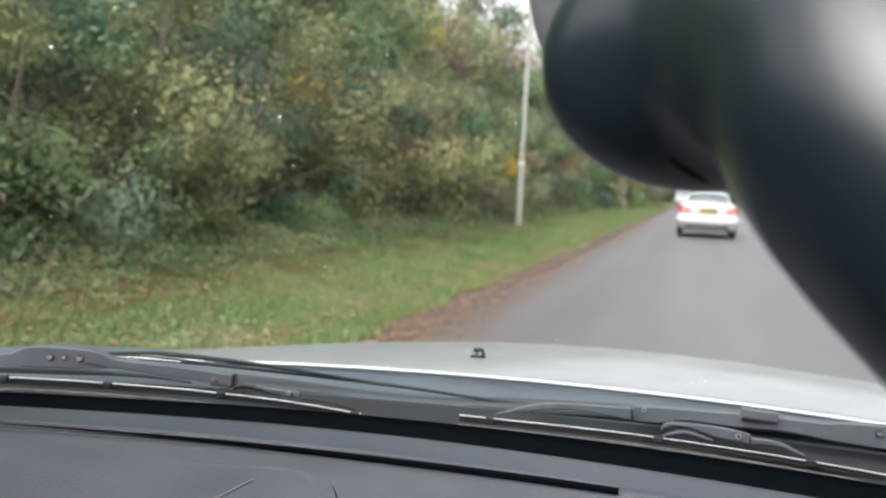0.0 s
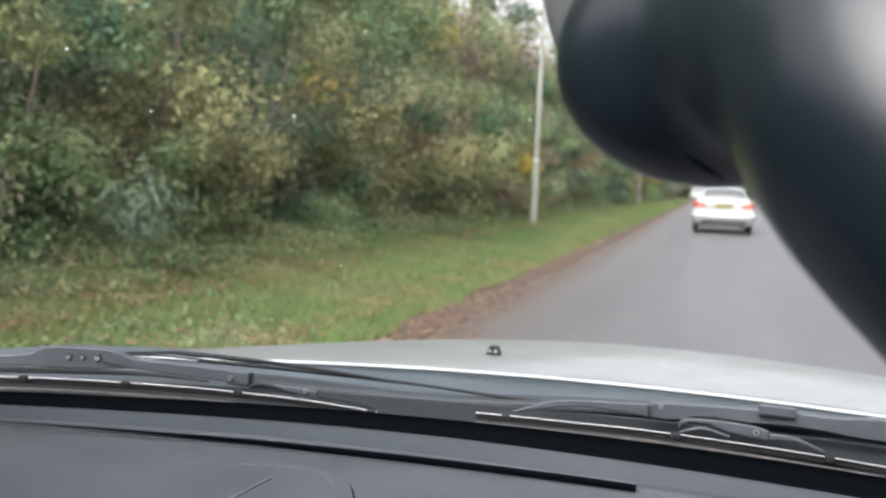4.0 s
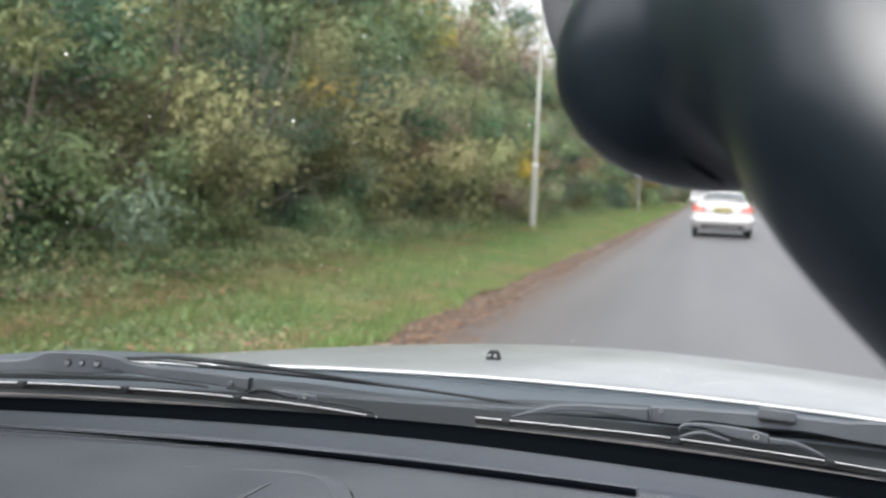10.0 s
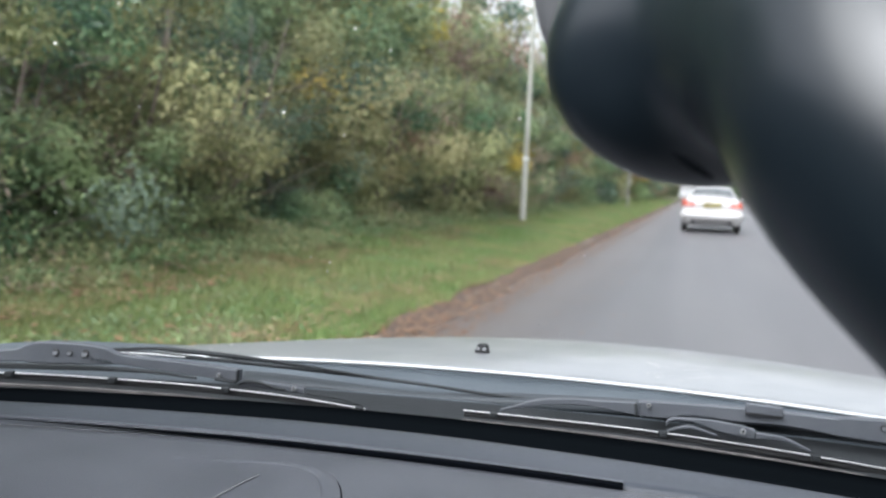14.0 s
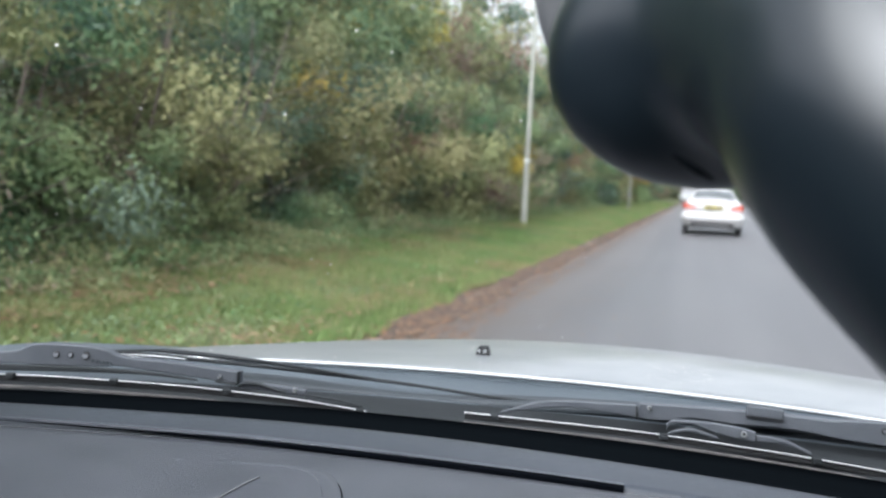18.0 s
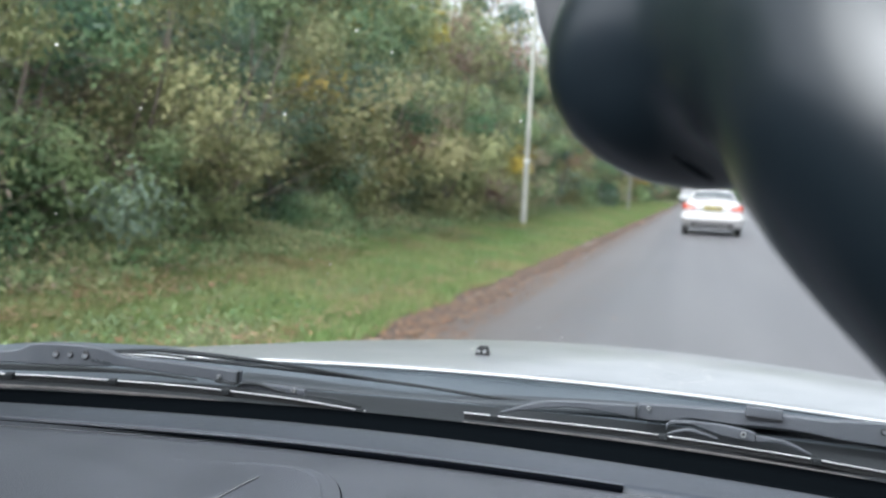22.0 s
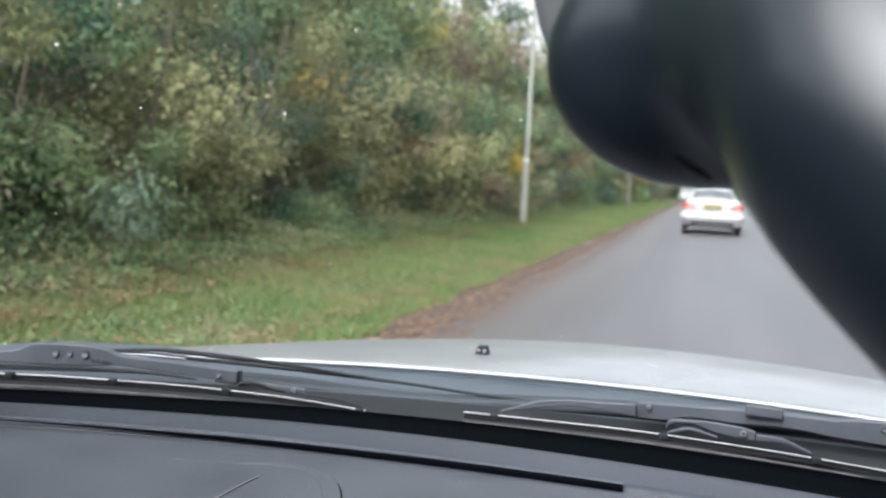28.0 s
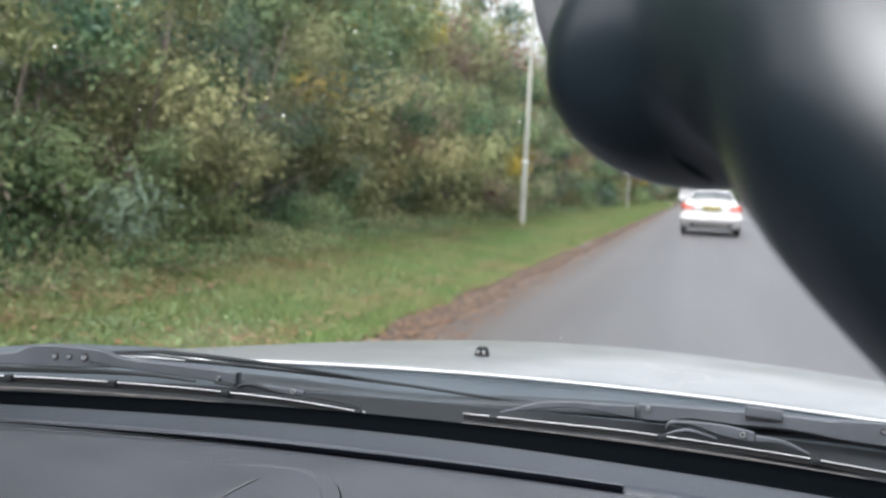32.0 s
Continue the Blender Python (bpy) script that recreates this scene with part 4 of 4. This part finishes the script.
def plant(name, seed, height, width, leaf, counts, bare=0.0, low=0.1, trunk=0.1, stems=1, clumps=60, depth=None):
    """A tree or shrub: stems, limbs and a crown of leaf clumps with gaps. counts: leaves by kind."""
    rng = np.random.default_rng(seed)
    root = empty(name)
    depth = depth or width
    wood, tips = [], []
    for k in range(stems):
        bx, by = (rng.uniform(-0.25, 0.25, 2) * width) if stems > 1 else (0, 0)
        top = np.array([bx * 1.6 + rng.normal() * 0.15 * width, by * 1.6 + rng.normal() * 0.15 * width, height * rng.uniform(0.75, 0.97)])
        base = np.array([bx, by, -0.25])
        wood.append(limb(base, top, trunk, trunk * 0.2, rng, 0.06, 7, 3))
        for j in range(int(14 / stems) + 4):
            t = rng.uniform(max(low, 0.12), 0.95)
            q = base + (top - base) * t
            ang = rng.uniform(0, 6.28)
            reach = width * 0.5 * rng.uniform(0.55, 1.0) * (1 - 0.55 * max(0, t - 0.5) * 2)
            e = q + np.array([math.cos(ang) * reach, math.sin(ang) * reach, rng.uniform(0.1, 0.5) * reach + 0.1])
            wood.append(limb(q, e, trunk * 0.38 * (1.1 - t * 0.7), trunk * 0.08, rng, 0.14, 4, 1))
            tips.append(e)
            for i in range(3):
                f = q + (e - q) * rng.uniform(0.4, 0.95)
                g = f + rng.normal(size=3) * reach * 0.33 + np.array([0, 0, 0.12 * reach])
                wood.append(limb(f, g, trunk * 0.13, trunk * 0.04, rng, 0.16, 3, 1))
                tips.append(g)
    part("trunk", join(wood), M_BARK if trunk > 0.05 else M_TWIG, root)
    # clump centres fill an uneven body
    C = []
    while len(C) < clumps:
        p = rng.uniform(-1, 1, 3)
        r = np.linalg.norm(p[:2])
        h = (p[2] + 1) / 2
        if r > 1.0 - 0.55 * max(0, h - 0.55) * 2 or r < 0.35 * rng.uniform(0, 1):
            continue
        q = np.array([p[0] * width / 2, p[1] * depth / 2, height * (low + (1 - low) * h)])
        if noise.noise(Vector(q * 0.9) + Vector((seed * 3.1, 0, 0))) < -0.10:
            continue
        C.append(q)
    C = np.array(C)
    kinds = list(counts)
    kk = rng.integers(0, len(tips), len(C) // 3) if tips else []
    for i, t in enumerate(kk):
        C[i * 3] = tips[t]
    # neighbouring clumps tend to be of one kind
    share = np.cumsum([counts[k] for k in kinds]) / sum(counts.values())
    lot = np.array([0.5 + 0.95 * noise.noise(Vector(q * 0.75) + Vector((0, seed * 1.7, 0))) for q in C]) + rng.normal(size=len(C)) * 0.10
    pick = np.searchsorted(share, lot.argsort().argsort() / len(C), side="right")
    for i, kd in enumerate(kinds):
        cc = C[pick == i]
        if len(cc) == 0:
            continue
        each = int(counts[kd] / len(cc)) + 1
        pts = np.repeat(cc, each, 0)
        rad = np.repeat(rng.uniform(0.26, 0.60, len(cc)), each) * (width / 3.0) ** 0.5
        way = rng.normal(size=pts.shape)
        way /= np.linalg.norm(way, axis=1)[:, None]
        # sprays round the outside of each clump, with a few stragglers
        far = np.where(rng.uniform(size=len(pts)) < 0.15, rng.uniform(0.9, 1.45, len(pts)), rng.uniform(0.55, 1.05, len(pts)))
        lump = np.array([1 + 0.5 * noise.noise(Vector(w * 1.6) + Vector(c)) for w, c in zip(way[:each], pts[:each])])
        off = way * (rad * far * np.resize(lump, len(pts)))[:, None]
        off[:, 2] *= 0.8
        pts = pts + off
        keep = pts[:, 2] > 0.03
        pts, way = pts[keep], way[keep]
        part("crown", leaf_mesh("crown", pts, way * 0.75 + np.array([0, 0, 0.45]), leaf, rng, LEAVES[kd]), None, root)
    return root


SHRUBS = [
    plant("shrub", 11, 3.4, 3.0, 0.066, dict(olive=6400, green=3000, brown=1200), stems=4, trunk=0.035, clumps=52, low=0.0),
    plant("shrub", 12, 3.0, 3.0, 0.066, dict(green=6000, ivy=3400, olive=1300), stems=4, trunk=0.035, clumps=50, low=0.0),
    plant("shrub", 13, 3.7, 3.0, 0.068, dict(ivy=7600, green=3000), stems=3, trunk=0.04, clumps=52, low=0.0),
    plant("shrub", 14, 2.6, 2.6, 0.060, dict(yellow=3000, green=4000, olive=2200), stems=4, trunk=0.03, clumps=44, low=0.0),
    plant("shrub", 15, 3.5, 3.0, 0.060, dict(brown=4000, olive=5200), stems=5, trunk=0.035, clumps=48, low=0.0),
    plant("shrub", 16, 3.6, 3.2, 0.095, dict(olive=2600, green=1700, brown=500), stems=3, trunk=0.04, clumps=44, low=0.0),
    plant("shrub", 17, 3.4, 3.2, 0.095, dict(green=2600, ivy=1700, olive=500), stems=3, trunk=0.04, clumps=44, low=0.0),
]
TREES = [
    plant("tree", 21, 7.8, 5.0, 0.10, dict(olive=6600, green=2900, yellow=900), trunk=0.13, clumps=75, low=0.22),
    plant("tree", 22, 7.2, 4.6, 0.10, dict(green=6000, ivy=3200, olive=1200), trunk=0.12, clumps=70, low=0.18),
    plant("tree", 23, 8.4, 4.6, 0.085, dict(brown=3200, olive=4000), trunk=0.14, clumps=58, low=0.26),
    plant("tree", 24, 8.8, 4.4, 0.07, dict(brown=1500, olive=900), trunk=0.15, clumps=40, low=0.3),
    plant("tree", 25, 7.0, 4.4, 0.10, dict(yellow=2600, olive=4400), trunk=0.12, clumps=62, low=0.2),
    plant("tree", 26, 6.8, 4.0, 0.09, dict(red=3600, brown=2200), trunk=0.11, clumps=55, low=0.2),
]
FINE_SHRUBS = [
    plant("shrub", 31, 3.3, 3.0, 0.045, dict(olive=12500, green=7500, brown=2400), stems=4, trunk=0.035, clumps=58, low=0.0),
    plant("shrub", 32, 3.2, 3.0, 0.045, dict(green=11500, ivy=7500, olive=4500), stems=4, trunk=0.035, clumps=58, low=0.0),
]
FINE_TREES = [
    plant("tree", 33, 7.8, 5.0, 0.066, dict(olive=13000, green=4500, yellow=2600), trunk=0.13, clumps=85, low=0.2),
    plant("tree", 34, 7.2, 4.6, 0.066, dict(green=9000, ivy=4500, olive=6000), trunk=0.12, clumps=80, low=0.18),
]
FAR_TREES = [
    plant("tree", 35, 7.8, 5.0, 0.16, dict(olive=2000, green=1000, brown=400), trunk=0.13, clumps=70, low=0.12),
    plant("tree", 36, 7.2, 4.8, 0.16, dict(green=1800, ivy=1000, olive=600), trunk=0.12, clumps=70, low=0.10),
]
SHRUB_LABEL = ["tangled olive green hedge shrub with browning leaves", "dense green hedge shrub with ivy at the verge", "dark blue-green ivy-covered hedge shrub",
               "green hedge shrub turning yellow beside the grass", "thinning brown autumn hedge shrub with bare twigs",
               "olive hedge shrub farther along the verge", "green hedge shrub farther along the verge"]
TREE_LABEL = ["olive green roadside tree with some yellow leaves", "dense dark green roadside tree behind the hedge", "brown autumn tree with thinning crown",
              "nearly bare autumn tree with fine twigs", "yellowing roadside tree behind the hedge", "russet red autumn tree far along the road"]
for o, lab in zip(SHRUBS + TREES + FINE_SHRUBS + FINE_TREES + FAR_TREES, SHRUB_LABEL + TREE_LABEL + SHRUB_LABEL[:2] + TREE_LABEL[:2] + TREE_LABEL[:2]):
    tagged(o, lab, o.name.split(".")[0], "roadside hedge" if o.name.startswith("shrub") else "roadside trees")


def plant_at(src, x, y, rng, scale=1.0):
    s = scale * rng.uniform(0.88, 1.14)
    z = verge_z(x) - 0.05 if x < -2.5 else (-0.1 if x > 7 else -0.02)
    ob = copy_thing(src, pose(x, y, z, 0, 0, rng.uniform(0, 360)) @ Matrix.Diagonal((s * rng.uniform(0.92, 1.1), s, s * rng.uniform(0.92, 1.08), 1)))
    return ob


prng = random.Random(42)
y = 2.0
while y < 150:
    k = prng.choices(range(5), (3.6, 2.8, 1.9, 1.5, 1.2))[0]
    if y > 30:
        k = prng.choice((5, 6, 5, 6, 3, 4))
    kind = FINE_SHRUBS[prng.choices((0, 1), (2, 3))[0]] if y < 15 else SHRUBS[k]
    plant_at(kind, prng.uniform(-6.9, -5.9) if y < 70 else prng.uniform(-6.4, -5.3), y, prng, 1.0 if y < 40 else 1.15)
    y += prng.uniform(1.15, 1.9) * (1 if y < 34 else (1.5 if y < 78 else 2.4))
y = 2.5
while y < 140:
    k = prng.choices(range(5), (3.2, 2.5, 2.3, 1.2, 2.4) if y < 24 or y > 52 else (2, 2, 2.4, 3.0, 1.4))[0]
    kind = FINE_TREES[prng.choice((0, 1))] if y < 17 else (FAR_TREES[k % 2] if y > 70 else TREES[k])
    plant_at(kind, prng.uniform(-10.2, -8.2), y, prng, 1.0 if y < 24 else 1.12)
    y += prng.uniform(2.0, 3.1) * (1 if y < 45 else 1.7)
y = 4.0
while y < 60:
    plant_at(FAR_TREES[prng.choice((0, 1))], prng.uniform(-13.6, -11.8), y, prng, 1.05)
    y += prng.uniform(2.6, 3.6)
plant_at(TREES[5], -8.2, 62, prng, 1.0)
# woods where the road bends away
for k in range(16):
    plant_at(FAR_TREES[prng.choice((0, 1))], -9 + k * 1.9 + prng.uniform(-1, 1), 152 + prng.uniform(-6, 10), prng, 1.0)
    plant_at(SHRUBS[prng.choice((5, 6))], -8.5 + k * 1.8 + prng.uniform(-0.5, 0.5), 143 + prng.uniform(-3, 3), prng, 1.3)
# the patterns that the copies were made from take a place in the back row
for k, o in enumerate(SHRUBS + TREES + FINE_SHRUBS + FINE_TREES + FAR_TREES):
    o.location = (-15.5 - (k % 2), 6 + k * 4.0, verge_z(-15.5))


# weeds and brambles in front of the hedge
def weeds(name, seed, n, kinds, label, xs, ys, hmax, leaf):
    rng = np.random.default_rng(seed)
    root = empty(name)
    for kd, share in kinds.items():
        m = int(n * share)
        cy = ys[0] + (ys[1] - ys[0]) * rng.uniform(0, 1, m) ** 1.5
        cx = xs[0] + (xs[1] - xs[0]) * rng.uniform(0, 1, m) ** 0.8
        pts = []
        for a, b in zip(cx, cy):
            h = hmax * rng.uniform(0.35, 1.0) * (0.45 + 0.55 * (xs[1] - a) / (xs[1] - xs[0])) * (0.7 + 0.6 * noise.noise((a * 0.5, b * 0.45, 9)))
            q = rng.normal(size=(34, 3)) * np.array([0.16, 0.16, 0.0])
            q[:, 2] = rng.uniform(0, 1, 34) ** 0.7 * max(h, 0.06)
            q[:, 0] += a
            q[:, 1] += b
            q[:, 2] += verge_z(a)
            pts.append(q)
        part("foliage", leaf_mesh("foliage", np.concatenate(pts), np.array([0.2, 0, 0.8]), leaf, rng, LEAVES[kd]), None, root)
    tagged(root, label, "weeds", kind="stuff")


weeds("weeds", 4, 500, dict(weed=0.75, green=0.25), "patches of tall green weeds in the verge", (-4.9, -2.9), (3, 55), 0.20, 0.028)
weeds("weeds", 3, 2600, dict(weed=0.5, green=0.25, olive=0.2, brown=0.05), "green nettles and brambles at the foot of the hedge", (-6.0, -4.7), (3, 60), 0.8, 0.032)


# grass blades on the verge
def grass(seed, n, ys, size):
    rng = np.random.default_rng(seed)
    yy = ys[0] + (ys[1] - ys[0]) * rng.uniform(0, 1, n)
    xx = rng.uniform(-5.6, -2.40, n) + np.array([0.10 * noise.noise((b * 0.9, 0, 6)) + 0.04 * noise.noise((b * 3.1, 0, 7)) for b in yy])
    zz = np.array([verge_z(a) + ripple(a, b) for a, b in zip(xx, yy)])
    h = size * rng.uniform(0.5, 1.3, n) * np.array([1.0 + 0.9 * noise.noise((a * 1.1, b * 0.8, 3)) for a, b in zip(xx, yy)])
    ang = rng.uniform(0, 6.28, n)
    w = 0.006 * size / 0.09
    base = np.stack([xx, yy, zz - 0.01], 1)
    sd = np.stack([np.cos(ang), np.sin(ang), np.zeros(n)], 1) * w
    lean = rng.normal(size=(n, 3)) * 0.5
    lean[:, 2] = 0
    tip = base + (lean + np.array([0, 0, 1])) * h[:, None]
    v = np.stack([base - sd, base + sd, tip], 1).reshape(-1, 3)
    me = bpy.data.meshes.new("grass_blades")
    me.vertices.add(n * 3)
    me.vertices.foreach_set("co", v.astype(np.float32).ravel())
    me.loops.add(n * 3)
    me.loops.foreach_set("vertex_index", np.arange(n * 3, dtype=np.int32))
    me.polygons.add(n)
    me.polygons.foreach_set("loop_start", np.arange(0, n * 3, 3, dtype=np.int32))
    me.update(calc_edges=True)
    me.materials.append(M_BLADE)
    tagged(new("grass_blades", me), "short green grass blades on the verge", "grass", kind="stuff")


grass(1, 90000, (4, 18), 0.085)
grass(2, 80000, (18, 45), 0.11)
grass(3, 40000, (45, 100), 0.16)


def fallen(seed, n, xs, ys, size, label):
    rng = np.random.default_rng(seed)
    yy = ys[0] + (ys[1] - ys[0]) * rng.uniform(0, 1, n) ** 1.4
    xx = rng.uniform(*xs, n)
    zz = np.array([(verge_z(a) + ripple(a, b) + 0.06) if a < -2.6 else 0.068 - 0.062 * min(1, (a + 2.62) / 0.62) for a, b in zip(xx, yy)])
    zz = np.maximum(zz, 0.010)
    me = leaf_mesh("fallen_leaves", np.stack([xx, yy, zz + rng.uniform(0, 0.008, n)], 1), np.array([0, 0, 1.2]), size, rng, M_FALLEN, 0.9)
    co = np.empty(len(me.vertices) * 3, np.float32)
    me.vertices.foreach_get("co", co)
    co = co.reshape(-1, 4, 3)
    mid = co.mean(1, keepdims=True)
    co[:, :, 2] = (mid + (co - mid) * 0.22)[:, :, 2]
    me.vertices.foreach_set("co", co.ravel())
    me.update()
    tagged(new("fallen_leaves", me), label, "fallen leaves", kind="stuff")


fallen(5, 17000, (-2.95, -1.72), (4, 70), 0.026, "brown and russet fallen leaves along the road edge")
fallen(6, 7000, (-5.6, -2.6), (4, 55), 0.034, "scattered yellow and brown leaves on the grass")
fallen(8, 14000, (-5.3, -3.95), (4, 60), 0.036, "brown leaves heaped at the foot of the hedge")
fallen(9, 2600, (-2.45, -1.95), (4, 45), 0.034, "russet leaves heaped over the low kerb")
fallen(7, 220, (-1.85, 0.6), (6, 40), 0.03, "few stray leaves on the damp asphalt")

# ---- roadside sign and lamp post ----
sign = empty("speed_sign", (-3.6, 52.0, verge_z(-3.6)))
tagged(sign, "round white sign with black diagonal band on grey post", "road sign")
part("post", disc(0.038, 3.0, Matrix.Translation((0, 0, 1.4)), 14), M_GALV, sign, "grey steel post")
face = part("sign_face", disc(0.45, 0.02, Matrix.Translation((0, -0.05, 2.45)) @ pose(0, 0, 0, 90), 40), M_SIGN_WHITE, sign, "white disc")
part("diagonal_band", box(0.86, 0.004, 0.15, (0, -0.064, 2.45), 0.001, pose(0, 0, 0, 0, -45)), M_BLACK, face)
part("lamp_hood", box(0.34, 0.16, 0.05, (0.0, -0.10, 2.98), 0.015), M_GALV, sign)
lamp_post = empty("lamp_post", (-4.25, 24.5, verge_z(-4.25)))
tagged(lamp_post, "cream lamp post standing in the grass verge", "street lamp")
part("base_shaft", disc(0.085, 1.7, Matrix.Translation((0, 0, 0.75)), 18, 0.08), M_CONCRETE_POST, lamp_post)
part("collar", disc(0.088, 0.06, Matrix.Translation((0, 0, 1.62)), 18), M_SIGN_WHITE, lamp_post)
part("shaft", disc(0.062, 6.4, Matrix.Translation((0, 0, 4.8)), 16, 0.045), M_CONCRETE_POST, lamp_post)
part("arm", sweep([(0, 0, 7.95), (0.15, 0, 8.2), (0.7, 0, 8.3)], ring(0.03, 8)), M_CONCRETE_POST, lamp_post)
part("lantern", box(0.55, 0.2, 0.12, (0.9, 0, 8.28), 0.04), M_GALV, lamp_post)

# ---- kerb stones, low and half buried ----
kerb = empty("kerb", (-2.3, 0, 0))
tagged(kerb, "weathered low concrete kerb half buried in leaves", "kerb", kind="structure")
km = mesh_of("kerb_stone", *(lambda v, f, s: (v, f))(*sweep([(0, -0.445, 0), (0, 0.445, 0)], flat(0.12, 0.14, 0.15), steps=1)), M_KERB)
for k in range(90):
    st = new("kerb_stone", km)
    st.parent = kerb
    st.location = (-0.02 + 0.03 * noise.noise((k * 0.7, 3, 1)), 4 + k * 0.915, -0.064 + 0.06 * noise.noise((k * 0.23, 0, 5)))
    st.rotation_euler = (0, 0.05 * noise.noise((k * 0.9, 1, 1)), 0.01 * noise.noise((k * 1.3, 4, 4)))
